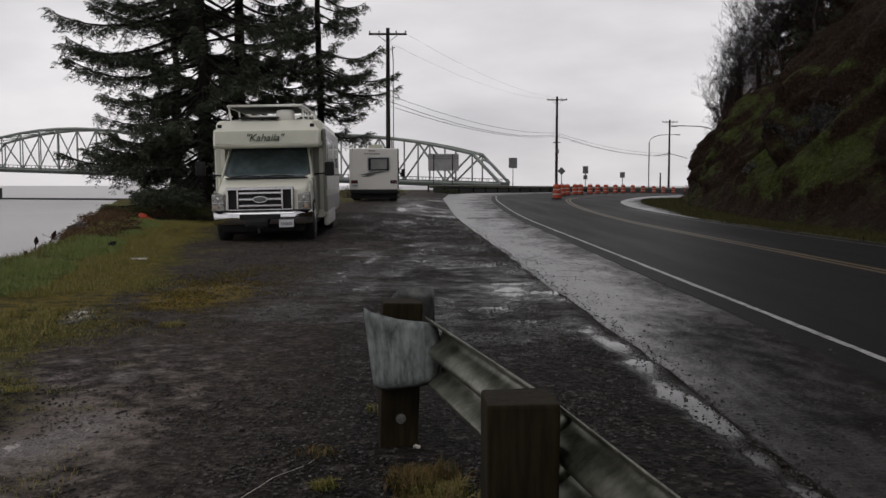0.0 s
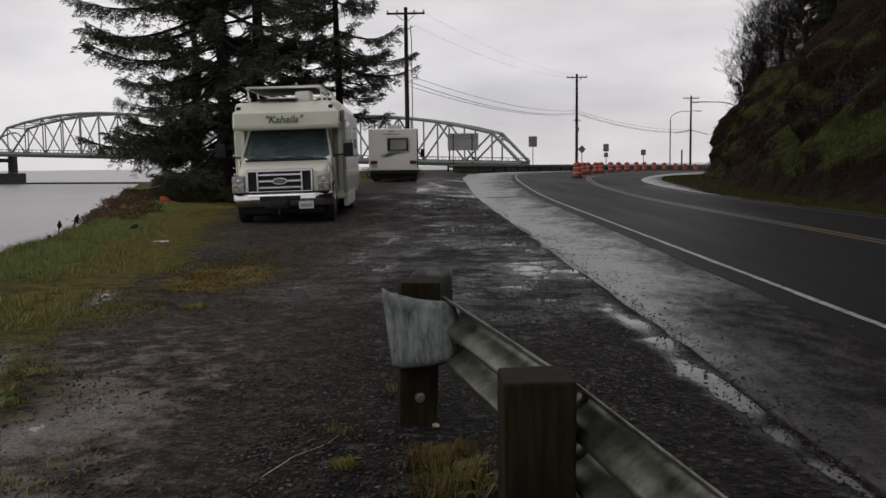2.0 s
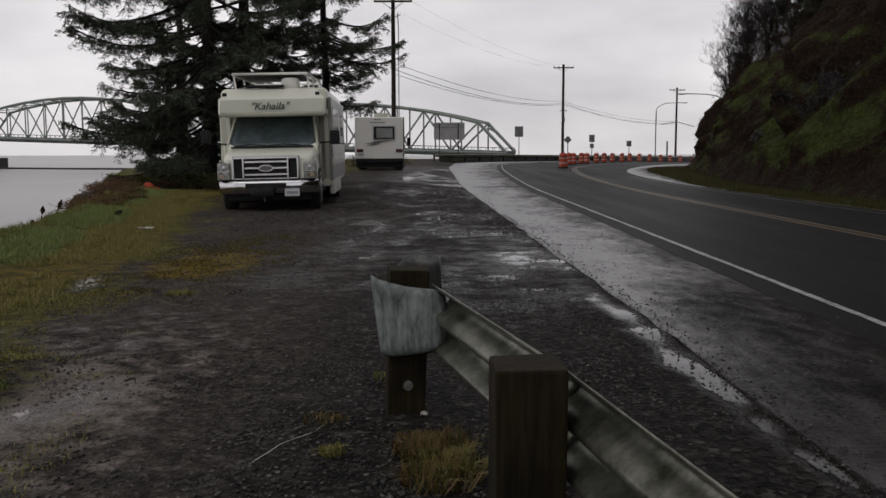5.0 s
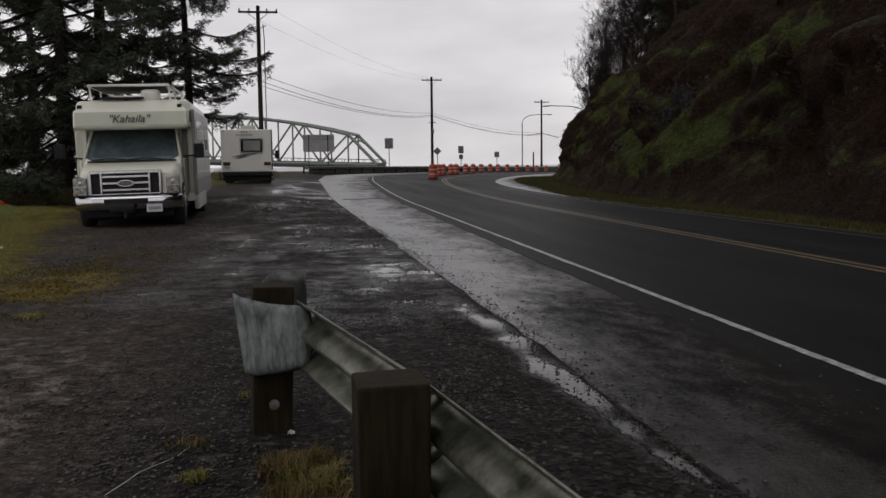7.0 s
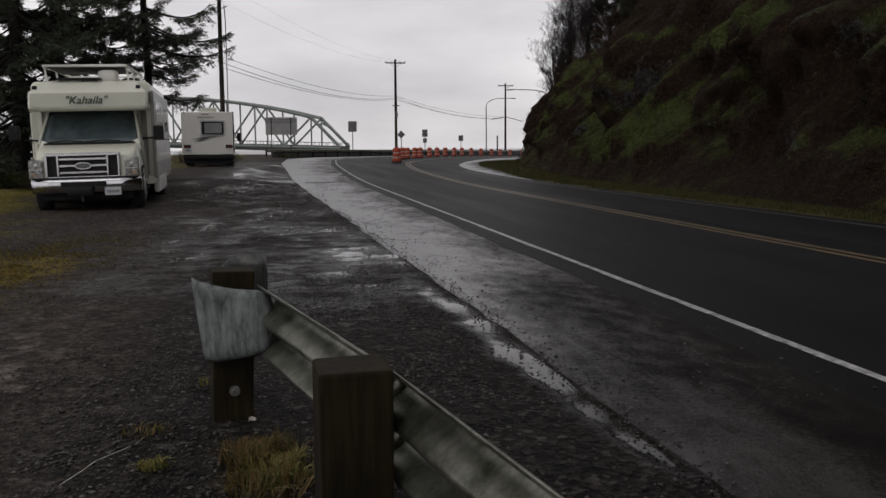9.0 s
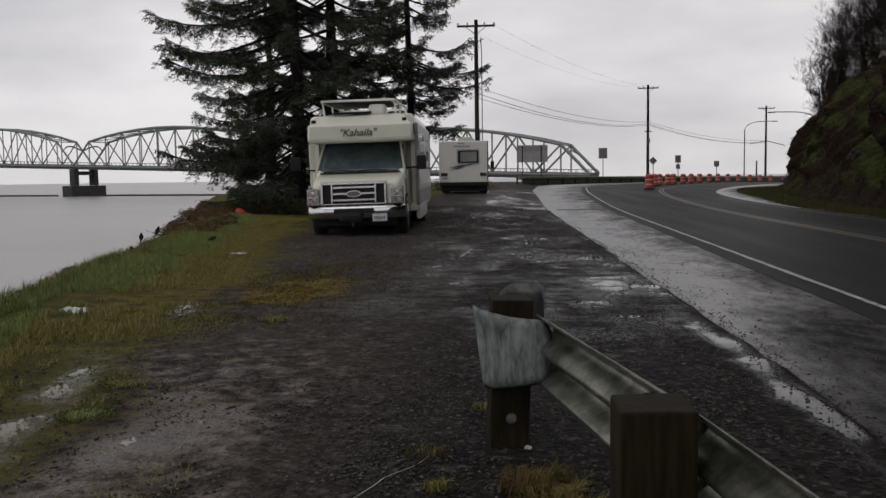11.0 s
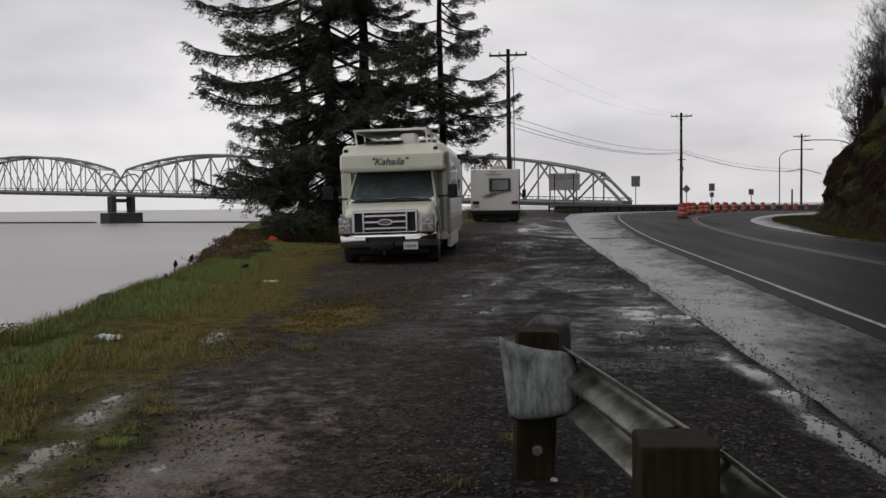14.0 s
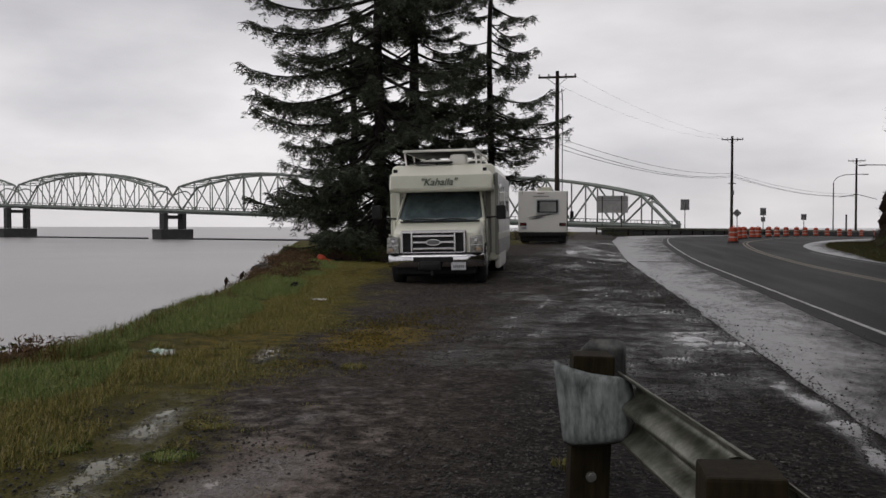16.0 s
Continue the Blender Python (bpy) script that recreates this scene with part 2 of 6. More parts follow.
def hill_material():
    m, n, l, b = material("mossy_rock_slope", 0.9)
    b.inputs["Specular IOR Level"].default_value = 0.12
    p = place(n)
    big = noise_node(n, l, p, 0.2, 4, 0.55)
    mid = noise_node(n, l, p, 0.9, 6, 0.62)
    fine = noise_node(n, l, p, 7, 6, 0.7)
    grit = noise_node(n, l, p, 28, 4, 0.7)
    tex = calc(n, l, "ADD", calc(n, l, "MULTIPLY", fine, 0.6), calc(n, l, "MULTIPLY", grit, 0.4))
    rock = ramp(n, l, tex, [(0.34, (0.008, 0.0075, 0.0075)), (0.52, (0.045, 0.042, 0.04)), (0.66, (0.17, 0.16, 0.15))])
    brush = ramp(n, l, tex, [(0.34, (0.009, 0.0055, 0.004)), (0.52, (0.032, 0.019, 0.012)), (0.68, (0.085, 0.05, 0.03))])
    moss = ramp(n, l, tex, [(0.34, (0.020, 0.025, 0.008)), (0.52, (0.066, 0.084, 0.020)), (0.68, (0.16, 0.18, 0.046))])
    geo = n.new("ShaderNodeNewGeometry")
    nz = n.new("ShaderNodeSeparateXYZ")
    l.new(geo.outputs["Normal"], nz.inputs["Vector"])
    # moss in broad patches and on ledges, its colour also painting top light
    k = calc(n, l, "ADD", calc(n, l, "MULTIPLY", big, 0.9), calc(n, l, "MULTIPLY", mid, 0.7))
    k = calc(n, l, "ADD", k, calc(n, l, "MULTIPLY", nz.outputs["Z"], 0.22))
    am = n.new("ShaderNodeAttribute")
    am.attribute_name = "moss"
    k = calc(n, l, "ADD", calc(n, l, "MULTIPLY", k, 0.6), calc(n, l, "MULTIPLY", am.outputs["Fac"], 0.11))
    col = mix(n, l, ramp(n, l, k, [(0.545, (0, 0, 0)), (0.63, (1, 1, 1))]), brush, moss)
    a = n.new("ShaderNodeAttribute")
    a.attribute_name = "rock"
    rk = calc(n, l, "ADD", calc(n, l, "SUBTRACT", calc(n, l, "MULTIPLY", calc(n, l, "ADD", mid, calc(n, l, "MULTIPLY", fine, 0.5)), 2.4), 2.0), calc(n, l, "MULTIPLY", a.outputs["Fac"], 0.8), True)
    rk = calc(n, l, "SUBTRACT", rk, calc(n, l, "MULTIPLY", nz.outputs["Z"], 0.25), True)
    col = mix(n, l, ramp(n, l, rk, [(0.30, (0, 0, 0)), (0.50, (1, 1, 1))]), col, rock)
    l.new(col, b.inputs["Base Color"])
    bump(n, l, b, calc(n, l, "ADD", calc(n, l, "MULTIPLY", fine, 1.2), calc(n, l, "MULTIPLY", grit, 0.5)), 1.0, 0.14)
    return m


def water_material():
    m, n, l, b = material("grey_river_water", 0.3)
    p = place(n)
    big = noise_node(n, l, p, 0.02, 4)
    l.new(ramp(n, l, big, [(0.35, (0.36, 0.345, 0.34)), (0.65, (0.44, 0.425, 0.415))]), b.inputs["Base Color"])
    mp = n.new("ShaderNodeMapping")
    mp.inputs["Scale"].default_value = (1.0, 0.45, 1.0)
    l.new(p, mp.inputs["Vector"])
    w = noise_node(n, l, mp.outputs["Vector"], 1.4, 5, 0.6)
    bump(n, l, b, w, 0.6, 0.2)
    return m


M_GROUND = ground_material()
M_ROAD = asphalt_material("dark_wet_asphalt", (0.003, 0.003, 0.0031), (0.0135, 0.0125, 0.012), 0.54, 0.16, 0.06, 0.055)
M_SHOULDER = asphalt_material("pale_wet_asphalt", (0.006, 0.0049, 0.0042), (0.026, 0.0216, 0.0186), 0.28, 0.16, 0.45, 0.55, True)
M_WHITE_LINE = mottled("worn_white_road_paint", (0.07, 0.07, 0.068), (0.62, 0.62, 0.60), 12, 0.5, 0, 60)
M_FAINT_LINE = mottled("faint_white_road_paint", (0.04, 0.04, 0.039), (0.16, 0.16, 0.155), 9, 0.5, 0, 60)
M_YELLOW_LINE = mottled("worn_yellow_road_paint", (0.028, 0.022, 0.014), (0.19, 0.115, 0.03), 5, 0.5, 0, 60)
M_HILL = hill_material()
M_WATER = water_material()
M_STEEL = mottled("galvanised_steel", (0.065, 0.068, 0.042), (0.31, 0.31, 0.26), 7, 0.36, 0.75, 45, 0.06)
M_WRAP = mottled("tarnished_zinc", (0.05, 0.05, 0.048), (0.15, 0.15, 0.145), 8, 0.45, 0.6, 50, 0.05)
M_ZINC = mottled("bright_zinc_splice", (0.22, 0.22, 0.21), (0.5, 0.5, 0.49), 8, 0.3, 0.8, 40, 0.05)
M_RUST = mottled("dull_dark_steel", (0.022, 0.021, 0.019), (0.07, 0.067, 0.062), 8, 0.6, 0.5)


def wood_material(name, a, c, stretch=(14, 14, 1.2), rough=0.8):
    m, n, l, b = material(name, rough)
    v = local(n)
    mp = n.new("ShaderNodeMapping")
    mp.inputs["Scale"].default_value = stretch
    l.new(v, mp.inputs["Vector"])
    f = noise_node(n, l, mp.outputs["Vector"], 3.0, 6, 0.65)
    g = noise_node(n, l, v, 4.0, 4)
    s = calc(n, l, "ADD", calc(n, l, "MULTIPLY", f, 0.65), calc(n, l, "MULTIPLY", g, 0.35))
    l.new(ramp(n, l, s, [(0.35, a), (0.65, c)]), b.inputs["Base Color"])
    b.inputs["Specular IOR Level"].default_value = 0.18
    bump(n, l, b, f, 0.5, 0.006)
    return m


M_BUFFER = wood_material("weathered_zinc_plate", (0.045, 0.052, 0.05), (0.34, 0.37, 0.365), (9, 9, 2.4), 0.45)
M_POST = wood_material("damp_treated_timber", (0.005, 0.0038, 0.0016), (0.030, 0.0215, 0.0085))
M_POLE = wood_material("creosoted_pole", (0.018, 0.014, 0.012), (0.05, 0.04, 0.033), (6, 6, 0.5))
M_BARK = wood_material("spruce_bark", (0.010, 0.008, 0.0075), (0.032, 0.026, 0.023), (8, 8, 1.5))
M_TWIG = wood_material("bare_grey_twigs", (0.018, 0.0155, 0.015), (0.055, 0.047, 0.045), (6, 6, 2))
M_NEEDLE = island_mottle("dark_spruce_needles", [(0.034, 0.042, 0.033), (0.066, 0.080, 0.054), (0.115, 0.13, 0.088)], 0.7, 1)
M_BLADE = island_mottle("wet_grass_blades", [(0.115, 0.128, 0.036), (0.195, 0.19, 0.052), (0.28, 0.245, 0.07), (0.42, 0.34, 0.15)], 0.6, 1)
M_DRYGRASS = island_mottle("rusty_dry_grass", [(0.06, 0.07, 0.015), (0.15, 0.10, 0.035), (0.22, 0.15, 0.07)], 0.7, 1)
M_MUSTARD = island_mottle("mustard_moss", [(0.075, 0.072, 0.018), (0.17, 0.13, 0.03), (0.25, 0.18, 0.045)], 0.75, 1)
M_LUSH = island_mottle("lush_wet_grass", [(0.085, 0.14, 0.04), (0.155, 0.235, 0.064), (0.25, 0.31, 0.095), (0.40, 0.36, 0.16)], 0.6, 1)
M_VERGE = island_mottle("damp_verge_grass", [(0.03, 0.034, 0.010), (0.06, 0.06, 0.018), (0.11, 0.095, 0.032)], 0.75, 1)
M_BRUSH = island_mottle("brown_brush", [(0.012, 0.007, 0.005), (0.045, 0.025, 0.015), (0.10, 0.058, 0.035)], 0.8, 1)
M_RUSTY = island_mottle("rusty_bank_brush", [(0.045, 0.024, 0.014), (0.12, 0.07, 0.036), (0.22, 0.14, 0.075)], 0.8, 1)
M_FERN = island_mottle("moss_and_fern_leaves", [(0.012, 0.018, 0.005), (0.035, 0.052, 0.010), (0.10, 0.115, 0.024)], 0.75, 1)
M_PEBBLE = island_mottle("wet_pebbles", [(0.006, 0.0055, 0.005), (0.018, 0.016, 0.0148), (0.038, 0.034, 0.031), (0.13, 0.118, 0.108)], 0.55)
M_ROCK = mottled("dark_shore_rock", (0.03, 0.028, 0.027), (0.10, 0.095, 0.09), 3, 0.7, 0, 30, 0.6, 0.02)
M_BRIDGE = mottled("faded_green_bridge_paint", (0.17, 0.20, 0.18), (0.25, 0.275, 0.25), 0.3, 0.6, 0, 4, 0)
M_DECK = mottled("dark_bridge_deck", (0.05, 0.06, 0.055), (0.09, 0.10, 0.095), 0.3, 0.8, 0, 4, 0)
M_PIER = mottled("dark_pier_concrete", (0.03, 0.03, 0.031), (0.06, 0.06, 0.06), 0.4, 0.85, 0, 5, 0)
M_ORANGE = mottled("orange_plastic", (0.36, 0.042, 0.016), (0.50, 0.07, 0.024), 5, 0.5, 0, 60, 0)
M_REFLECT = mottled("white_reflective_band", (0.38, 0.29, 0.26), (0.52, 0.43, 0.39), 5, 0.4, 0, 60, 0)
M_SIGNBACK = mottled("grey_sign_back", (0.17, 0.17, 0.175), (0.25, 0.25, 0.255), 3, 0.5, 0.4, 30, 0)
M_SIGNPALE = mottled("pale_sign_back", (0.28, 0.28, 0.28), (0.38, 0.38, 0.37), 2, 0.5, 0.3, 30, 0)
M_WIRE = mottled("black_cable", (0.02, 0.02, 0.022), (0.05, 0.05, 0.052), 5, 0.6, 0, 60, 0)
M_LAMPGREY = mottled("grey_lamp_steel", (0.12, 0.12, 0.125), (0.2, 0.2, 0.205), 5, 0.5, 0.5, 60, 0)


def paint(name, col, rough=0.28, dirt=0.25):
    """Vehicle paint with a thin uneven film of road dirt."""
    m, n, l, b = material(name, rough)
    v = local(n)
    f = noise_node(n, l, v, 2.2, 6, 0.6)
    g = noise_node(n, l, v, 24, 4, 0.6)
    d = calc(n, l, "MULTIPLY", ramp(n, l, calc(n, l, "ADD", calc(n, l, "MULTIPLY", f, 0.7), calc(n, l, "MULTIPLY", g, 0.3)), [(0.4, (0, 0, 0)), (0.7, (1, 1, 1))]), dirt)
    l.new(mix(n, l, d, col, tuple(c * 0.55 for c in col)), b.inputs["Base Color"])
    l.new(calc(n, l, "ADD", rough, calc(n, l, "MULTIPLY", d, 0.5), True), b.inputs["Roughness"])
    b.inputs["Coat Weight"].default_value = 0.3
    return m


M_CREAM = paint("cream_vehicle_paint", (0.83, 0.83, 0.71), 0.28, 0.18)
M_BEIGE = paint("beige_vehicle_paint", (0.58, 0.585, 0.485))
# cream darkened in its colour for the van's shaded right side
M_SHADE_SIDE = paint("cream_paint_shaded", (0.27, 0.27, 0.24))
M_WHITE = paint("white_vehicle_paint", (0.86, 0.845, 0.80), 0.35, 0.12)
M_CHROME = mottled("chrome", (0.56, 0.56, 0.575), (0.66, 0.66, 0.675), 4, 0.14, 1.0, 40, 0, 0.004, 0.05)
M_BLACK = mottled("black_plastic", (0.010, 0.010, 0.011), (0.025, 0.025, 0.026), 6, 0.55, 0, 60, 0.1)
M_BLACK.node_tree.nodes["Principled BSDF"].inputs["Specular IOR Level"].default_value = 0.2
M_RUBBER = mottled("tyre_rubber", (0.010, 0.010, 0.010), (0.025, 0.024, 0.023), 6, 0.8, 0, 60, 0.2)
M_RIM = mottled("wheel_steel", (0.25, 0.25, 0.26), (0.42, 0.42, 0.43), 6, 0.35, 0.9)
M_GLASS = mottled("tinted_vehicle_glass", (0.012, 0.016, 0.017), (0.03, 0.037, 0.038), 1.6, 0.07, 0, 30, 0, 0.004, 0.03)
M_WINDSHIELD = mottled("windshield_glass", (0.042, 0.062, 0.068), (0.105, 0.14, 0.15), 1.2, 0.08, 0, 8, 0, 0.004, 0.03)
M_LENS = mottled("clear_headlamp_lens", (0.10, 0.10, 0.095), (0.50, 0.50, 0.48), 18, 0.12, 0.3, 40, 0, 0.004, 0.05)
M_PANE = mottled("pale_blind_behind_glass", (0.20, 0.205, 0.20), (0.27, 0.275, 0.27), 1.5, 0.12, 0, 8, 0, 0.004, 0.03)
M_AMBER = mottled("amber_lens", (0.30, 0.22, 0.15), (0.42, 0.30, 0.20), 14, 0.2, 0, 40, 0)
M_REDLENS = mottled("red_lens", (0.09, 0.012, 0.012), (0.16, 0.02, 0.02), 14, 0.2, 0, 40, 0)
M_GREENTEXT = mottled("dark_green_lettering", (0.02, 0.042, 0.02), (0.032, 0.06, 0.03), 14, 0.5, 0, 40, 0)
M_GREYTEXT = mottled("grey_marking", (0.10, 0.10, 0.105), (0.18, 0.18, 0.185), 14, 0.5, 0, 40, 0)
M_PLATE = mottled("number_plate_white", (0.52, 0.54, 0.57), (0.64, 0.66, 0.68), 14, 0.4, 0, 40, 0)
M_LITTER = mottled("pale_green_litter_plastic", (0.38, 0.55, 0.46), (0.75, 0.82, 0.76), 18, 0.4, 0, 60, 0.3)
M_PAPER = mottled("pale_litter", (0.45, 0.42, 0.36), (0.7, 0.68, 0.62), 18, 0.5, 0, 60, 0.3)


# ---------------------------------------------------------------- builders
def thing(name, m, label, category, group="", kind=""):
    e = new(name)
    e.empty_display_size = 0.3
    e.matrix_world = m
    return tagged(e, label, category, group, kind)


def part(name, bm, mat, parent=None, label=""):
    """Links a bmesh as one mesh object, under a thing or a part."""
    me = bpy.data.meshes.new(name)
    bm.normal_update()
    bm.to_mesh(me)
    bm.free()
    me.materials.append(mat)
    ob = new(name, me)
    if parent is not None:
        ob.parent = parent
    if label:
        ob["label"] = label
    return ob


def raw(name, verts, faces, mat, parent=None, smooth=False):
    me = bpy.data.meshes.new(name)
    me.from_pydata([tuple(map(float, v)) for v in verts], [], faces)
    me.materials.append(mat)
    if smooth:
        me.polygons.foreach_set("use_smooth", [True] * len(me.polygons))
    ob = new(name, me)
    if parent is not None:
        ob.parent = parent
    return ob


def box(bm, c, s, bev=0.0, m=None):
    r = bmesh.ops.create_cube(bm, size=1.0)
    vs = r["verts"]
    bmesh.ops.scale(bm, verts=vs, vec=s)
    bmesh.ops.translate(bm, verts=vs, vec=c)
    if bev:
        es = {e for v in vs for e in v.link_edges}
        o = bmesh.ops.bevel(bm, geom=list(es), offset=bev, segments=2, affect="EDGES", profile=0.6)
        vs = list({v for f in o["faces"] for v in f.verts} | {v for v in vs if v.is_valid})
    if m is not None:
        bmesh.ops.transform(bm, matrix=m, verts=vs)
    return vs


def tube(bm, pts, radii, n=8, caps=True):
    """A tapered tube along points."""
    rings = []
    for i, p in enumerate(pts):
        p = Vector(p)
        a = Vector(pts[max(i - 1, 0)])
        c = Vector(pts[min(i + 1, len(pts) - 1)])
        d = (c - a).normalized()
        u = d.cross(Vector((0, 0, 1)) if abs(d.z) < 0.9 else Vector((1, 0, 0))).normalized()
        w = d.cross(u)
        r = radii[i] if isinstance(radii, (list, tuple)) else radii
        rings.append([bm.verts.new(p + (u * math.cos(2 * math.pi * k / n) + w * math.sin(2 * math.pi * k / n)) * r) for k in range(n)])
    for q, t in zip(rings, rings[1:]):
        for k in range(n):
            bm.faces.new((q[k], q[(k + 1) % n], t[(k + 1) % n], t[k])).smooth = n > 5
    if caps:
        bm.faces.new(rings[0])
        bm.faces.new(list(reversed(rings[-1])))
    return rings


def loft(bm, sections, caps=True, smooth=True):
    rings = [[bm.verts.new(p) for p in s] for s in sections]
    n = len(rings[0])
    for q, t in zip(rings, rings[1:]):
        for k in range(n):
            bm.faces.new((q[k], q[(k + 1) % n], t[(k + 1) % n], t[k])).smooth = smooth
    if caps:
        bm.faces.new(list(reversed(rings[0])))
        bm.faces.new(rings[-1])
    bmesh.ops.recalc_face_normals(bm, faces=bm.faces[:])


def rounded(y, w_low, w_top, z0, z1, r, seg=4):
    """A rounded section across x at depth y, wider or narrower at its top."""
    out = []
    for cx, cz, a0 in ((1, 1, 0), (-1, 1, 90), (-1, -1, 180), (1, -1, 270)):
        w = (w_top if cz > 0 else w_low) / 2 - r
        z = (z1 - r) if cz > 0 else (z0 + r)
        for k in range(seg + 1):
            a = radians(a0 + 90 * k / seg)
            out.append((cx * w + r * math.cos(a), y, z + r * math.sin(a)))
    return out


def slab(bm, profile, x0, x1, bev=0.0):
    """A (y, z) profile drawn out from x0 to x1."""
    a = [bm.verts.new((x0, y, z)) for y, z in profile]
    c = [bm.verts.new((x1, y, z)) for y, z in profile]
    fs = [bm.faces.new(a), bm.faces.new(list(reversed(c)))]
    for k in range(len(a)):
        j = (k + 1) % len(a)
        fs.append(bm.faces.new((a[k], c[k], c[j], a[j])))
    bmesh.ops.recalc_face_normals(bm, faces=fs)
    if bev:
        bmesh.ops.bevel(bm, geom=list({e for f in fs for e in f.edges}), offset=bev, segments=3, affect="EDGES", profile=0.6)


def one(fn, *a, **k):
    bm = bmesh.new()
    fn(bm, *a, **k)
    return bm


def smooth_curve(ys, xs, spread=6.0):
    """x as a smooth function of y through a few control points."""
    g = np.arange(ys[0] - 40, ys[-1] + 40, 0.5)
    v = np.interp(g, ys, xs)
    lo, hi = (xs[1] - xs[0]) / (ys[1] - ys[0]), (xs[-1] - xs[-2]) / (ys[-1] - ys[-2])
    v = np.where(g < ys[0], xs[0] + (g - ys[0]) * lo, np.where(g > ys[-1], xs[-1] + (g - ys[-1]) * hi, v))
    k = np.exp(-0.5 * (np.arange(-40, 41) * 0.5 / spread) ** 2)
    v = np.convolve(np.pad(v, 40, mode="edge"), k / k.sum(), mode="valid")
    return lambda y: np.interp(y, g, v)


def step(a, b, v):
    t = np.clip((v - a) / (b - a), 0, 1)
    return t * t * (3 - 2 * t)


def rough_field(x, y, scale, seed=0.0):
    return np.array([noise.noise(Vector((a * scale + seed, c * scale - seed, seed * 0.7))) for a, c in zip(np.ravel(x), np.ravel(y))]).reshape(np.shape(x))


# ---------------------------------------------------------------- lie of the land
WATER_Z = -4.3
line_white = smooth_curve([-40, 38, 55, 80, 94, 110, 140, 180], [3.2, 3.2, 3.5, 5.0, 9.0, 17.0, 34.0, 58.0], 4)
line_yellow = smooth_curve([-40, 30, 45, 59, 77, 91, 126, 180], [6.42, 6.42, 6.8, 8.2, 12.9, 17.6, 35.0, 64.0], 4)
road_right = smooth_curve([-40, 34, 44, 52, 60, 68, 75, 83, 100, 180], [9.4, 9.3, 9.3, 10.2, 12.4, 14.9, 17.6, 22.0, 31.0, 70.0], 2.5)
lot_edge = smooth_curve([-40, 5, 10, 20, 35, 60, 90, 110, 180], [1.70, 1.62, 1.42, 1.12, 0.60, 0.25, 1.0, 6.0, 40.0], 1.5)
bank_crest = smooth_curve([-40, 0, 7.8, 9.8, 12.4, 15.1, 18.9, 23, 26.3, 30, 35, 45, 180], [-4.0, -4.4, -5.2, -5.55, -6.35, -6.75, -7.5, -8.65, -9.7, -11.0, -13.0, -16.0, -30.0], 1.0)
turf_edge = smooth_curve([-40, 0, 4.3, 5.1, 6.2, 8, 9.7, 13, 19, 24, 40], [-2.2, -2.2, -2.35, -2.55, -2.8, -3.0, -3.35, -3.95, -5.2, -6.05, -6.4], 0.6)


def land(x, y):
    """The height of the ground."""
    x, y = np.asarray(x, float), np.asarray(y, float)
    lot = 0.45 * np.clip((y - 13) / 31, 0, 1) ** 1.2
    way = 0.30 * step(28, 62, y)
    f = step(-2.5, 1.6, x)
    z = lot * (1 - f) + way * f
    z = z - 0.5 * step(14, 45, x) * step(60, 140, y)
    drop = np.maximum(bank_crest(y) - x, 0)
    z = z + 0.07 * step(2.0, 0.0, x - bank_crest(y)) - np.minimum(drop * 0.62 + 0.25 * step(0, 0.6, drop), 7.5)
    z = z - 7.0 * step(150, 190, y) * step(60, 20, x)
    return z


def land_at(x, y):
    return float(land(x, y))


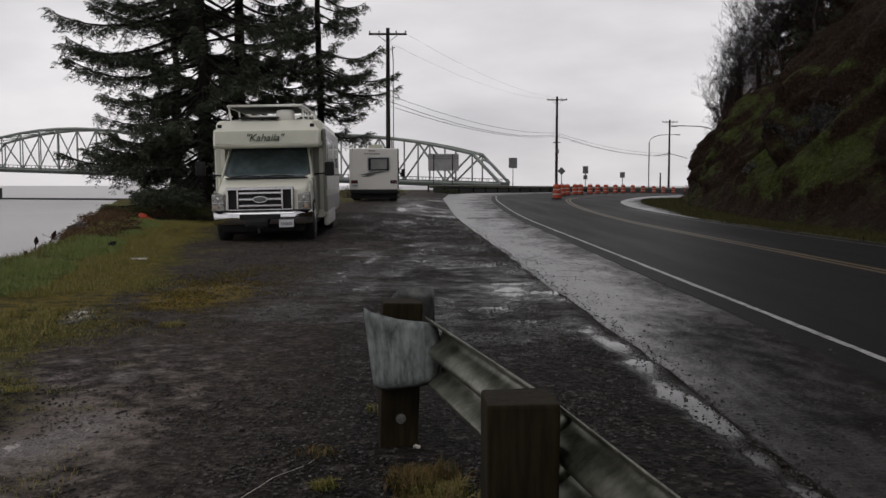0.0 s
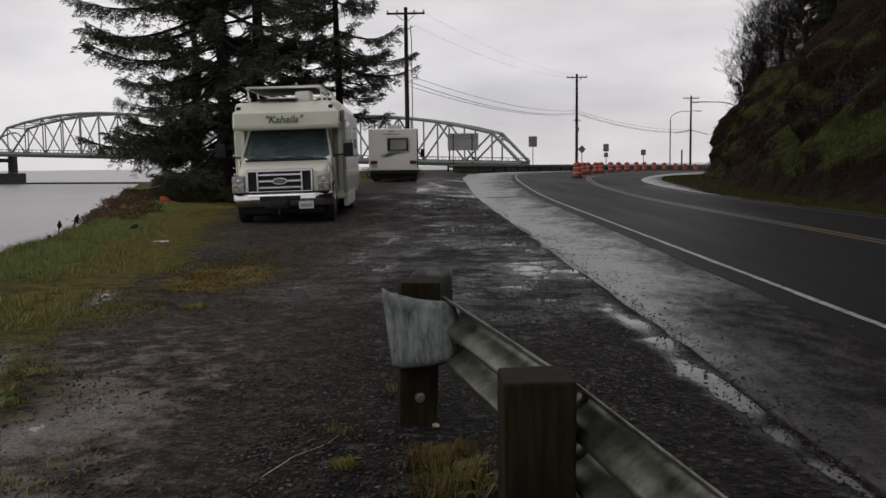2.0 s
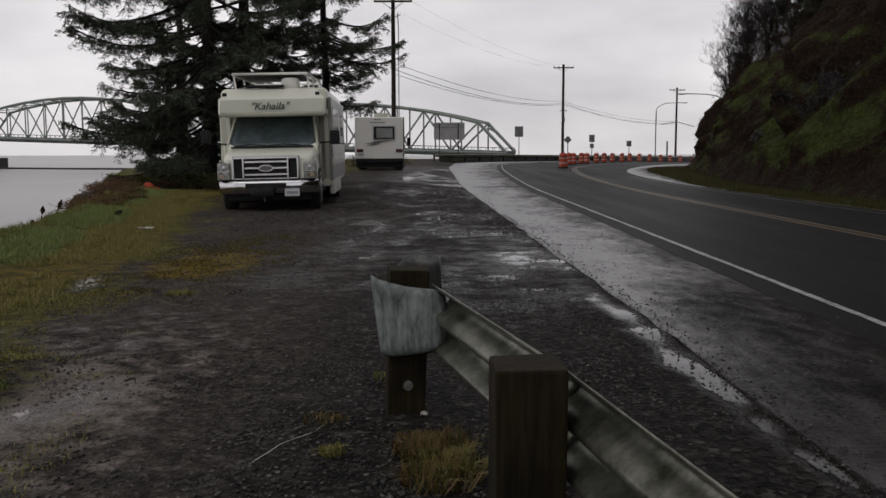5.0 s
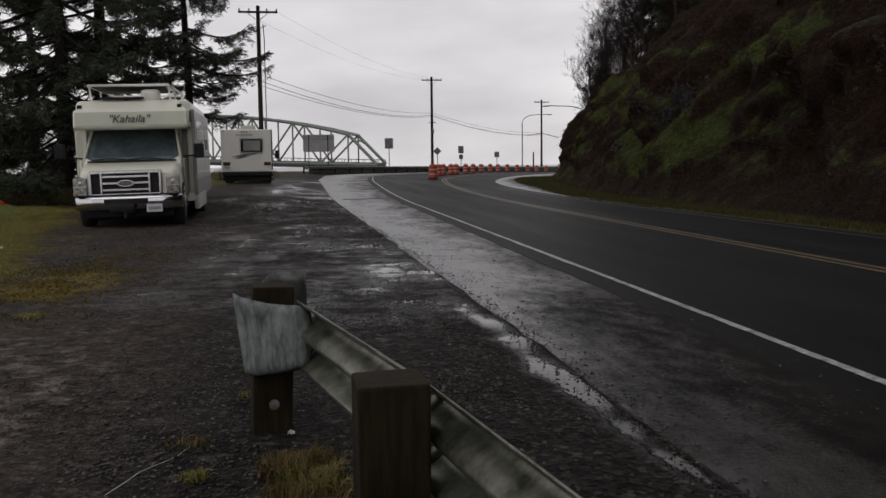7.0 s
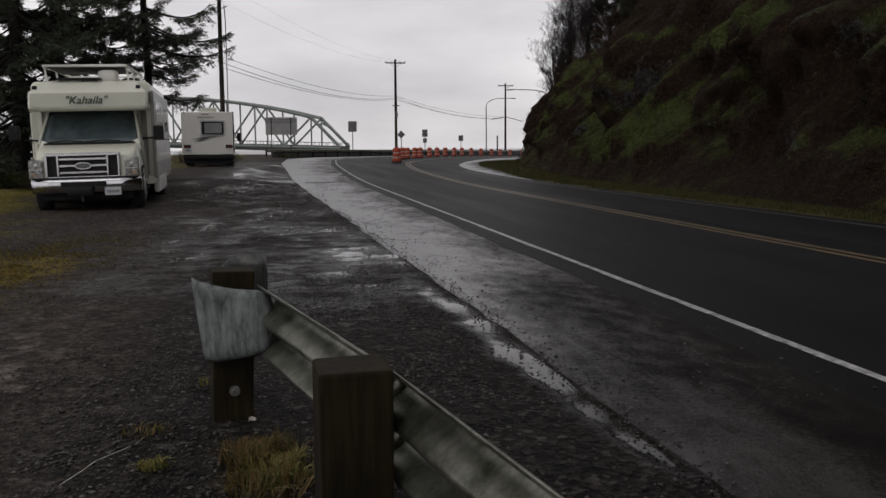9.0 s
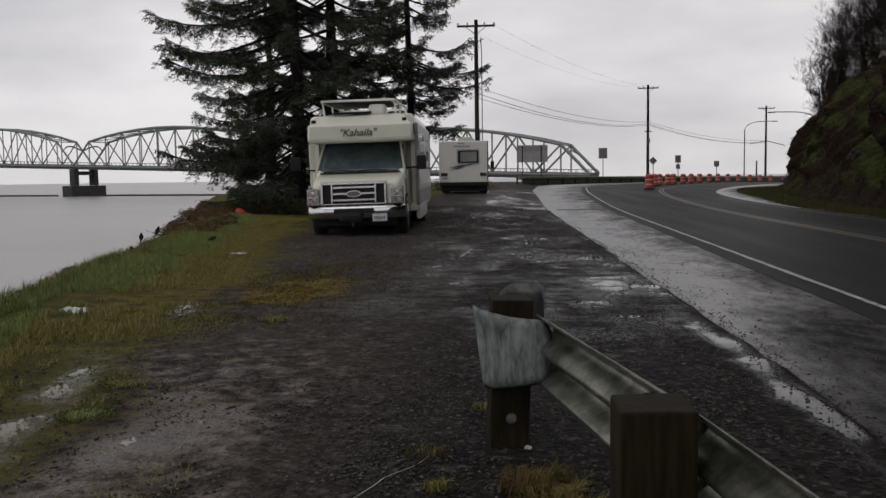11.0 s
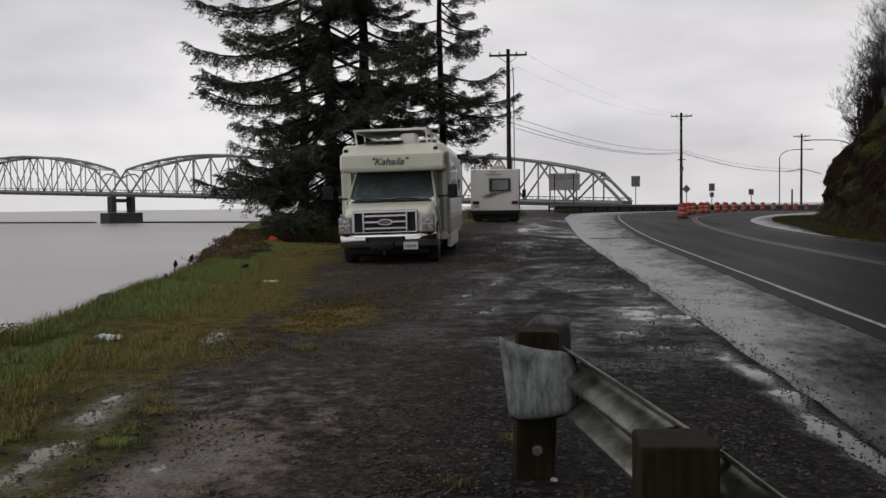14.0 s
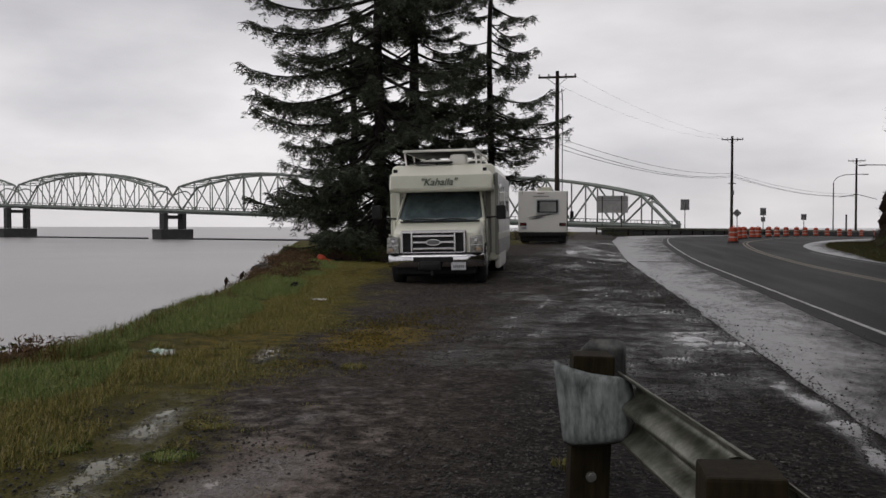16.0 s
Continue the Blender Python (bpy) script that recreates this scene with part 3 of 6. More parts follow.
# ---------------------------------------------------------------- ground, road, water
def build_ground():
    xs = np.concatenate([np.arange(-46, -9, 0.6), np.arange(-9, 0.9, 0.1), np.arange(0.9, 1.8, 0.03), np.arange(1.8, 12, 0.5), np.arange(12, 140, 4)])
    ys = np.concatenate([np.arange(-40, 2, 1.5), np.arange(2, 14, 0.1), np.arange(14, 30, 0.25), np.arange(30, 60, 0.4), np.arange(60, 200, 4)])
    gx, gy = np.meshgrid(xs, ys)
    z = land(gx, gy)
    fine = (gx > -9) & (gx < 1.7) & (gy < 40)
    lumps = rough_field(gx, gy, 0.55, 3.1)
    small = rough_field(gx, gy, 2.6, 7.7)
    z = z + np.where(fine, 0.018 * lumps + 0.010 * small, 0)
    bank = step(1.5, -1.0, gx - bank_crest(gy))
    z = z + bank * (0.10 * lumps + 0.05 * small)
    # the sheet dips under the paving
    z = z - 0.10 * step(lot_edge(gy) - 0.03, lot_edge(gy) + 0.14, gx) * step(road_right(gy) + 0.9, road_right(gy) + 0.2, gx)
    # cover: red turf, green standing water, blue dry moss
    turf = step(0.9, -0.9, gx - turf_edge(gy) + 0.5 * lumps)
    verge = step(road_right(gy) + 0.1, road_right(gy) + 0.7, gx)
    turf = np.maximum(turf, verge * 0.9)
    turf = np.maximum(turf, step(38, 46, gy) * step(-3.0, -5.0, gx))
    moss = step(1.0, 0.25, np.hypot((gx + 2.7) / 1.0, (gy - 10.2) / 2.2)) * 0.8
    moss = np.maximum(moss, step(1.6, 0.2, np.abs(gx - turf_edge(gy) + 0.8)) * step(5, 9, gy) * 0.5)
    wet = np.full_like(gx, 0.04) + 0.08 * lumps
    mid_pool = np.interp(gy, [3.0, 3.6, 4.1, 4.8, 5.5, 6.8, 9.0], [1.64, 1.585, 1.55, 1.475, 1.455, 1.385, 1.27])
    strip = np.exp(-(((gx - mid_pool - 0.03 * np.sin(gy * 3.1)) / (0.145 + 0.05 * small)) ** 2)) * step(9.2, 7.2, gy) * step(2.9, 3.3, gy)
    wet = np.maximum(wet, (0.86 + 0.25 * step(6.2, 5.2, gy) + 0.35 * small) * strip)
    lot = step(-3.2, -1.2, gx) * step(6.5, 9.5, gy) * step(60, 34, gy)
    streak = rough_field(gx * 0.9, gy * 0.55, 0.9, 5.5) + 0.6 * rough_field(gx * 0.8, gy, 2.3, 1.5)
    far = rough_field(gx * 0.8, gy * 0.3, 0.8, 11.5) + 0.6 * rough_field(gx * 1.4, gy * 0.5, 1.3, 13.5)
    wet = np.maximum(wet, lot * (0.47 + 0.40 * streak + 0.32 * small))
    wet = np.maximum(wet, (0.50 + 0.45 * far) * step(-3.6, -2.2, gx) * step(17, 26, gy) * step(75, 50, gy))
    pud_x = gx + 2.74 + 0.22 * (gy - 4.3) + 0.17 * small + 0.08 * lumps
    pud = np.exp(-(pud_x / 0.17) ** 2) * step(3.0, 3.6, gy) * step(6.7, 6.1, gy)
    wet = np.maximum(wet, pud * (0.74 + 0.9 * small))
    wet = np.maximum(wet, (0.30 + 0.4 * small) * np.exp(-(((gx + 2.35) / 0.55) ** 2 + ((gy - 4.9) / 1.3) ** 2)))
    wet = np.maximum(wet, (0.45 + 0.4 * small) * np.exp(-(((gx + 2.35) / 0.20) ** 2 + ((gy - 4.35) / 0.28) ** 2)))
    wet = np.maximum(wet, (0.95 + 0.3 * small) * np.exp(-(((gx + 3.46 + 0.2 * (gy - 8.6)) / 0.15) ** 2 + ((gy - 8.65) / 0.65) ** 2)))
    mud = np.exp(-(((gx + 2.3) / 0.95) ** 2)) * step(9.0, 5.5, gy)
    wet = np.maximum(wet, mud * (0.27 + 0.42 * small + 0.2 * lumps))
    # a broad pale film just beyond the end of the rail
    wet = np.maximum(wet, (0.62 + 0.36 * streak + 0.3 * small) * np.exp(-(((gx - 0.4) / 1.15) ** 4 + ((gy - 9.9) / 3.4) ** 4)) + 0.02)
    silt = np.exp(-(((gx + 2.45 + 0.2 * (gy - 4.6)) / 0.55) ** 4)) * step(6.8, 5.4, gy) * (0.42 + 0.3 * small)
    silt = np.maximum(silt, (0.78 + 0.4 * small) * np.exp(-(((gx + 2.0 + 0.1 * (gy - 4.4)) / 0.62) ** 2 + ((gy - 4.5) / 1.15) ** 2)))
    silt = np.maximum(silt, 0.95 * np.exp(-(((gx + 3.46 + 0.2 * (gy - 8.6)) / 0.2) ** 2 + ((gy - 8.7) / 0.65) ** 2)))
    silt = np.maximum(silt, 0.32 * step(-0.9, -1.6, gx) * step(9, 5, gy))
    silt = np.maximum(silt, pud)
    wet = np.maximum(wet, np.clip(silt - 0.2, 0, 1) * 0.62 * (0.8 + 0.9 * small))
    dark = step(-1.45, -0.25, gx + 0.35 * lumps) * (0.9 - 0.35 * step(12, 22, gy))
    n = len(xs)
    idx = np.arange(len(xs) * len(ys)).reshape(len(ys), n)
    faces = np.stack([idx[:-1, :-1], idx[:-1, 1:], idx[1:, 1:], idx[1:, :-1]], -1).reshape(-1, 4).tolist()
    ob = raw("ground", np.stack([gx, gy, z], -1).reshape(-1, 3), faces, M_GROUND, None, True)
    at = ob.data.color_attributes.new("cover", "FLOAT_COLOR", "POINT")
    at.data.foreach_set("color", np.stack([turf, wet, moss, np.ones_like(wet)], -1).astype(np.float32).ravel())
    for nm, arr in (("silt", silt), ("aggregate", dark)):
        ob.data.attributes.new(nm, "FLOAT", "POINT").data.foreach_set("value", arr.astype(np.float32).ravel())
    return tagged(ob, "wet gravel pull-out with puddles, moss and a grassy bank", "ground", "", "structure")


def ribbon(name, left, right, y0, y1, dy, nx, lift, mat, edge=0.0, wander=0.0):
    """A paved strip between two curves, following the land; with a real edge where it ends."""
    ys = np.arange(y0, y1 + dy * 0.5, dy)
    v, f = [], []
    for y in ys:
        a, c = float(left(y)), float(right(y))
        if wander:
            a += wander * noise.noise(Vector((3.3, y * 1.1, 0.5))) + wander * 0.5 * noise.noise(Vector((9.1, y * 4.0, 0.5)))
        row = [a + (c - a) * k / nx for k in range(nx + 1)]
        z = [0.0] * (nx + 1)
        for k, x in enumerate(row):
            z[k] = land_at(x, y) + lift
        if edge:
            v.append((row[0] - 0.03, y, z[0] - edge))
        v += [(x, y, h) for x, h in zip(row, z)]
        if edge:
            v.append((row[-1] + 0.03, y, z[-1] - edge))
    n = nx + 1 + (2 if edge else 0)
    for j in range(len(ys) - 1):
        for k in range(n - 1):
            i = j * n + k
            f.append((i, i + 1, i + n + 1, i + n))
    ob = raw(name, v, f, mat, None, False)
    across = np.clip((np.tile(np.arange(n), len(ys)) - (1 if edge else 0)) / nx, 0, 1)
    ob.data.attributes.new("across", "FLOAT", "POINT").data.foreach_set("value", across.astype(np.float32))
    return ob


build_ground()
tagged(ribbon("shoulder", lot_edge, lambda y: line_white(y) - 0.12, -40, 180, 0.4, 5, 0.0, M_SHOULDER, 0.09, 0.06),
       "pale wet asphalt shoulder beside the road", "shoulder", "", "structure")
tagged(ribbon("road", lambda y: line_white(y) - 0.33, lambda y: road_right(y) + 0.1, -40, 180, 0.4, 12, 0.006, M_ROAD, 0.02, 0.035),
       "dark wet two-lane asphalt road curving away", "road", "", "structure")
tagged(ribbon("road_line", lambda y: line_white(y) - 0.036, lambda y: line_white(y) + 0.036, -40, 150, 0.05, 1, 0.012, M_WHITE_LINE, 0, 0.018),
       "worn white painted edge line on the road", "road line", "", "structure")
for off in (-0.14, 0.06):
    tagged(ribbon("road_line", lambda y: line_yellow(y) + off, lambda y: line_yellow(y) + off + 0.1, -40, 150, 0.5, 1, 0.012, M_YELLOW_LINE),
           "worn yellow painted centre line on the road", "road line", "", "structure")
tagged(ribbon("road_line", lambda y: road_right(y) - 0.33, lambda y: road_right(y) - 0.27, -40, 44, 0.5, 1, 0.012, M_FAINT_LINE),
       "faint white edge line under the hillside", "road line", "", "structure")
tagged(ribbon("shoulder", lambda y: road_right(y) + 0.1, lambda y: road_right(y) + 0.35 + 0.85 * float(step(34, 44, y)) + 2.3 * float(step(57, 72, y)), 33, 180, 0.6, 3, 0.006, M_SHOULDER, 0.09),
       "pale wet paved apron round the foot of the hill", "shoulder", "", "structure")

j_b = bmesh.new()
j_pts = [(1.0 + 0.19 * k, 33.0 + 0.10 * math.sin(k * 1.3) + 0.05 * k) for k in range(11)]
for (xa, ya), (xc, yc) in zip(j_pts, j_pts[1:]):
    q = [j_b.verts.new((x, y, land_at(x, y) + 0.010)) for x, y in ((xa, ya), (xc, yc), (xc, yc + 0.32), (xa, ya + 0.32))]
    j_b.faces.new(q)
tagged(part("pavement_seam", j_b, M_ROAD), "dark tarred seam across the wet shoulder", "pavement seam", "", "structure")

w_b = bmesh.new()
for c in ((-4600, -300), (4600, -300), (4600, 4700), (-4600, 4700)):
    w_b.verts.new((*c, WATER_Z))
w_b.faces.new(w_b.verts[:])
tagged(part("water", w_b, M_WATER), "calm grey river water under an overcast sky", "water", "", "structure")


# ---------------------------------------------------------------- hillside
hill_foot = smooth_curve([-60, 0, 16, 26, 36, 44, 52, 60, 70, 90, 120], [10.2, 10.2, 10.4, 10.8, 11.5, 12.5, 13.85, 16.0, 22.0, 36.0, 60.0], 1.5)


HILL_ROCK = ((33, 4.0, 3.6, 1.1, 0.8), (25, 3.4, 1.6, 2.0, 0.8), (38.6, 2.0, 1.0, 0.6, 1.0), (18.7, 1.5, 1.6, 0.6, 0.6), (55.5, 1.6, 3.2, 2.2, 0.6), (21, 4.6, 2.2, 1.4, 0.6))
HILL_MOSS = ((48.5, 2.6, 3.5, 1.3, 0.9), (43, 4.2, 3.0, 0.9, 0.7), (37.5, 3.0, 2.2, 0.7, 0.8), (31.6, 1.3, 2.2, 0.7, 0.8), (29.2, 2.4, 2.0, 0.6, 0.9), (28.6, 4.8, 1.6, 0.9, 0.9),
             (16.8, 1.7, 1.4, 0.7, 0.9), (54, 3.5, 2.5, 1.5, 0.7), (38.3, 4.8, 4.5, 0.7, -0.9), (36.6, 0.5, 6.0, 0.45, -0.9), (23.2, 0.7, 7.0, 0.55, -0.9), (18.5, 2.6, 1.8, 0.5, -0.7), (37, 7.2, 7.0, 1.4, -1.0))


def patches(spots, y, h):
    return sum(k * math.exp(-((y - a) / sa) ** 2 - ((h - b) / sb) ** 2) for a, b, sa, sb, k in spots)


def hill_point(y, h, bulge=True):
    """A point of the slope at h metres above its foot."""
    fx = float(hill_foot(y))
    g = max(0.0, h - 3.8)
    x = fx + 0.50 * h + 0.3 * (1 - math.exp(-h * 1.5)) + 0.56 * (math.sqrt(g * g + 2.2) - math.sqrt(2.2))
    z = land_at(fx, min(y, 140)) - 0.15 + h
    if bulge:
        n1 = noise.noise(Vector((y * 0.16, h * 0.2, 1.7)))
        n2 = noise.noise(Vector((y * 0.5, h * 0.55, 5.2)))
        n3 = noise.noise(Vector((y * 1.5, h * 1.6, 9.4)))
        crag = abs(noise.noise(Vector((y * 0.33, h * 0.42, 14.0))))
        k = min(1.0, h / 1.6)
        n4 = noise.noise(Vector((y * 3.4, h * 3.6, 2.4)))
        x += k * (1.1 * n1 + 0.8 * n2 + 0.45 * n3 + 0.2 * n4 + 0.35 - 1.6 * crag * min(1.0, h / 3))
        x -= patches(HILL_ROCK, y, h) * (0.5 * abs(noise.noise(Vector((y * 0.9, h * 0.7, 31.0)))) + 0.35 * abs(noise.noise(Vector((y * 2.3, h * 1.5, 41.0))))) * k
    return x, y, z


def build_hill():
    ys = np.concatenate([np.arange(-50, 6, 2.0), np.arange(6, 66, 0.2), np.arange(66, 122, 2.0)])
    hs = np.concatenate([np.arange(-0.3, 14, 0.2), np.arange(14, 34, 1.2)])
    v, rock, moss = [], [], []
    for y in ys:
        for h in hs:
            hh = max(float(h), 0.0)
            p = hill_point(float(y), hh)
            v.append((p[0], p[1], p[2] if h >= 0 else p[2] - 0.5))
            r = noise.noise(Vector((y * 0.14, hh * 0.26, 21.0))) * 0.7 + patches(HILL_ROCK, y, hh)
            moss.append(patches(HILL_MOSS, y, hh) - 1.1 * float(step(5.6, 7.0, hh)))
            rock.append(max(0.0, min(1.0, r)))
    n = len(hs)
    f = [(j * n + k, j * n + k + 1, (j + 1) * n + k + 1, (j + 1) * n + k) for j in range(len(ys) - 1) for k in range(n - 1)]
    ob = raw("hillside", v, f, M_HILL, None, True)
    at = ob.data.attributes.new("rock", "FLOAT", "POINT")
    at.data.foreach_set("value", np.array(rock, dtype=np.float32))
    ob.data.attributes.new("moss", "FLOAT", "POINT").data.foreach_set("value", np.array(moss, dtype=np.float32))
    return tagged(ob, "steep dark hillside of rock, moss and brown brush", "hillside", "", "structure")


build_hill()


def leaf_cloud(name, pts, size, mat, label, category, up=0.4, n_each=1, seed=1, kind="stuff", droop=0.0, thin=0.3):
    """Many small pointed leaves strewn about the given points, joined."""
    rng = np.random.default_rng(seed)
    p = np.repeat(np.asarray(pts, float), n_each, 0)
    m = len(p)
    d = rng.normal(size=(m, 3))
    d[:, 2] = np.abs(d[:, 2]) * up + up - droop
    d /= np.linalg.norm(d, axis=1)[:, None]
    s = size * rng.uniform(0.5, 1.4, (m, 1))
    w = np.cross(d, rng.normal(size=(m, 3)))
    w /= np.linalg.norm(w, axis=1)[:, None] + 1e-9
    a = p
    b_ = p + d * s * 0.5 + w * s * thin * 0.5
    c = p + d * s
    e = p + d * s * 0.5 - w * s * thin * 0.5
    v = np.stack([a, b_, c, e], 1).reshape(-1, 3)
    me = bpy.data.meshes.new(name)
    me.vertices.add(len(v))
    me.vertices.foreach_set("co", v.astype(np.float32).ravel())
    me.loops.add(4 * m)
    me.loops.foreach_set("vertex_index", np.arange(4 * m, dtype=np.int32))
    me.polygons.add(m)
    me.polygons.foreach_set("loop_start", np.arange(0, 4 * m, 4, dtype=np.int32))
    me.update(calc_edges=True)
    me.materials.append(mat)
    ob = new(name, me)
    if kind:
        tagged(ob, label, category, "", kind)
    return ob


# ---------------------------------------------------------------- bridge
BR_END = Vector((18.4, 273.5, 0))
BR_DIR = Vector((-0.935, 0.354, 0)).normalized()
BR_SIDE = Vector((0.354, 0.935, 0)).normalized()
BR_W = 10.0
SPAN = 107.0
PANEL = SPAN / 12


def deck_z(s):
    return 1.7 + 3.2 * s / SPAN


def bridge_at(s, side, h):
    p = BR_END + BR_DIR * s + BR_SIDE * side
    return Vector((p.x, p.y, deck_z(s) + h))


def beam(bm, a, c, w):
    tube(bm, [a, c], w / 2, 4)


def truss_height(k, f=1.0):
    """The top chord over panel point k of 12."""
    t = (k - 6) / 5.0
    return f * (15.1 - 5.6 * t * t)


def build_span(i):
    s0 = i * SPAN
    low_f = 0.92 if i == 0 else 1.0
    t = thing("bridge_span", Matrix.Translation(bridge_at(s0, 0, 0)), "pale green steel through-truss bridge span with arched top chord", "bridge", "bridge spans")
    inv = Matrix.Translation(-bridge_at(s0, 0, 0))
    for side in (0.0, BR_W):
        chord = bmesh.new()
        pts = [bridge_at(s0, side, 0)] + [bridge_at(s0 + k * PANEL, side, truss_height(k, low_f)) for k in range(1, 12)] + [bridge_at(s0 + SPAN, side, 0)]
        tube(chord, pts, 0.5, 4)
        low = one(beam, bridge_at(s0, side, -0.3), bridge_at(s0 + SPAN, side, -0.3), 0.9)
        webs = [("top_chord", chord), ("bottom_chord", low)]
        for k in range(1, 12):
            webs.append(("vertical", one(beam, bridge_at(s0 + k * PANEL, side, 0), bridge_at(s0 + k * PANEL, side, truss_height(k, low_f)), 0.5)))
            if k < 11:
                a, c = (k, k + 1) if k % 2 else (k + 1, k)
                webs.append(("diagonal", one(beam, bridge_at(s0 + a * PANEL, side, truss_height(a, low_f)), bridge_at(s0 + c * PANEL, side, 0), 0.62)))
        for nm, bm in webs:
            bm.transform(inv)
            part(nm, bm, M_BRIDGE, t)
    brace = bmesh.new()
    for k in range(1, 12):
        h = truss_height(k, low_f)
        beam(brace, bridge_at(s0 + k * PANEL, 0, h), bridge_at(s0 + k * PANEL, BR_W, h), 0.4)
        if k < 11:
            beam(brace, bridge_at(s0 + k * PANEL, 0, h), bridge_at(s0 + (k + 1) * PANEL, BR_W, truss_height(k + 1, low_f)), 0.3)
            beam(brace, bridge_at(s0 + k * PANEL, BR_W, h), bridge_at(s0 + (k + 1) * PANEL, 0, truss_height(k + 1, low_f)), 0.3)
    for k in (1, 11):
        f = 0.62 if k == 1 else 0.62
        pts = []
        for j in range(9):
            u = j / 8
            hh = truss_height(k, low_f) * (f + 0.2 * math.sin(math.pi * u))
            pts.append(bridge_at(s0 + PANEL * (k if k == 11 else 1) + (1 if k == 11 else -1) * PANEL * (1 - hh / truss_height(k, low_f)), BR_W * u, hh))
        tube(brace, pts, 0.3, 4)
    brace.transform(inv)
    tagged(part("sway_bracing", brace, M_BRIDGE, t), kind="stuff")
    dk = bmesh.new()
    c = [bridge_at(s0 + a, b_, h) for a in (0, SPAN) for b_, h in ((0.2, -1.5), ((BR_W - 0.2), -1.5), ((BR_W - 0.2), 0.35), (0.2, 0.35))]
    vs = [dk.verts.new(p) for p in c]
    for q in ((0, 1, 2, 3), (7, 6, 5, 4), (0, 4, 5, 1), (1, 5, 6, 2), (2, 6, 7, 3), (3, 7, 4, 0)):
        dk.faces.new([vs[j] for j in q])
    dk.transform(inv)
    part("deck", dk, M_DECK, t, "dark roadway deck")
    rl = bmesh.new()
    for b_ in (0.6, BR_W - 0.6):
        beam(rl, bridge_at(s0, b_, 1.25), bridge_at(s0 + SPAN, b_, 1.25), 0.18)
        for k in range(0, 49):
            beam(rl, bridge_at(s0 + k * SPAN / 48, b_, 0.35), bridge_at(s0 + k * SPAN / 48, b_, 1.25), 0.16)
    rl.transform(inv)
    tagged(part("railing", rl, M_DECK, t), kind="stuff")


def build_pier(s):
    base = bridge_at(s, (BR_W / 2), 0)
    rz = math.degrees(math.atan2(BR_SIDE.y, BR_SIDE.x))
    t = thing("bridge_pier", pose(base.x, base.y, WATER_Z - 0.3, 0, 0, rz), "dark concrete portal pier standing in the river", "bridge pier", "bridge piers")
    top = base.z - 1.5 - (WATER_Z - 0.3)
    part("footing", one(box, (0, 0, 2.3), (17.6, 5.5, 4.5), 0.15), M_PIER, t)
    for sx in (-1, 1):
        part("column", one(box, (sx * (BR_W / 2), 0, 4.6 + (top - 4.6) / 2), (2.3, 2.8, top - 4.6), 0.1), M_PIER, t)
    part("crossbeam", one(box, (0, 0, top - 1.6), (7.2, 2.2, 1.5), 0.1), M_PIER, t)


for i in range(4):
    build_span(i)
    if i < 4:
        build_pier((i + 1) * SPAN)
# dark line along the water between the piers, built as low tubes
boom = bmesh.new()
for i in range(4):
    a, c = bridge_at(i * SPAN + 12, 2, 0), bridge_at((i + 1) * SPAN - 3, 2, 0)
    a.z = c.z = WATER_Z + 0.3
    tube(boom, [a, c], 0.42, 6)
tagged(part("waterline_tubes", boom, M_PIER), "thin dark tubes on the water between the bridge piers", "boom", "", "structure")


# ---------------------------------------------------------------- guardrail beside the camera
RAIL_DIR = Vector((0.2378, -1.0, 0)).normalized()
RAIL_A = Vector((-0.17, 4.27, 0))
RAIL_BEND = Vector((0.182, -0.983, 0)).normalized()
RAIL_RZ = math.degrees(math.atan2(RAIL_DIR.y, RAIL_DIR.x)) + 90
RAIL_OUT = Vector((-RAIL_DIR.y, RAIL_DIR.x, 0))  # towards the road


def rail_at(d):
    """The line of the posts at d metres from the end; it bends slightly past the second post."""
    return RAIL_A + RAIL_DIR * min(d, 1.85) + RAIL_BEND * max(d - 1.85, 0.0)


def w_section(off, top):
    """The corrugated section, from its top edge down: distance from the posts and height."""
    out = [(off - 0.004, top - 0.004), (off, top)]
    for k in range(1, 25):
        v = k / 24
        out.append((off + 0.043 * (1 - math.cos(4 * math.pi * v)), top - 0.312 * v))
    return out


def sheet(bm, rows, thick=0.004):
    """A sheet through rows of points, thickened."""
    g = [[bm.verts.new(p) for p in r] for r in rows]
    fs = []
    for q, t in zip(g, g[1:]):
        for k in range(len(q) - 1):
            f = bm.faces.new((q[k], q[k + 1], t[k + 1], t[k]))
            f.smooth = True
            fs.append(f)
    bmesh.ops.recalc_face_normals(bm, faces=fs)
    bmesh.ops.solidify(bm, geom=fs, thickness=thick)


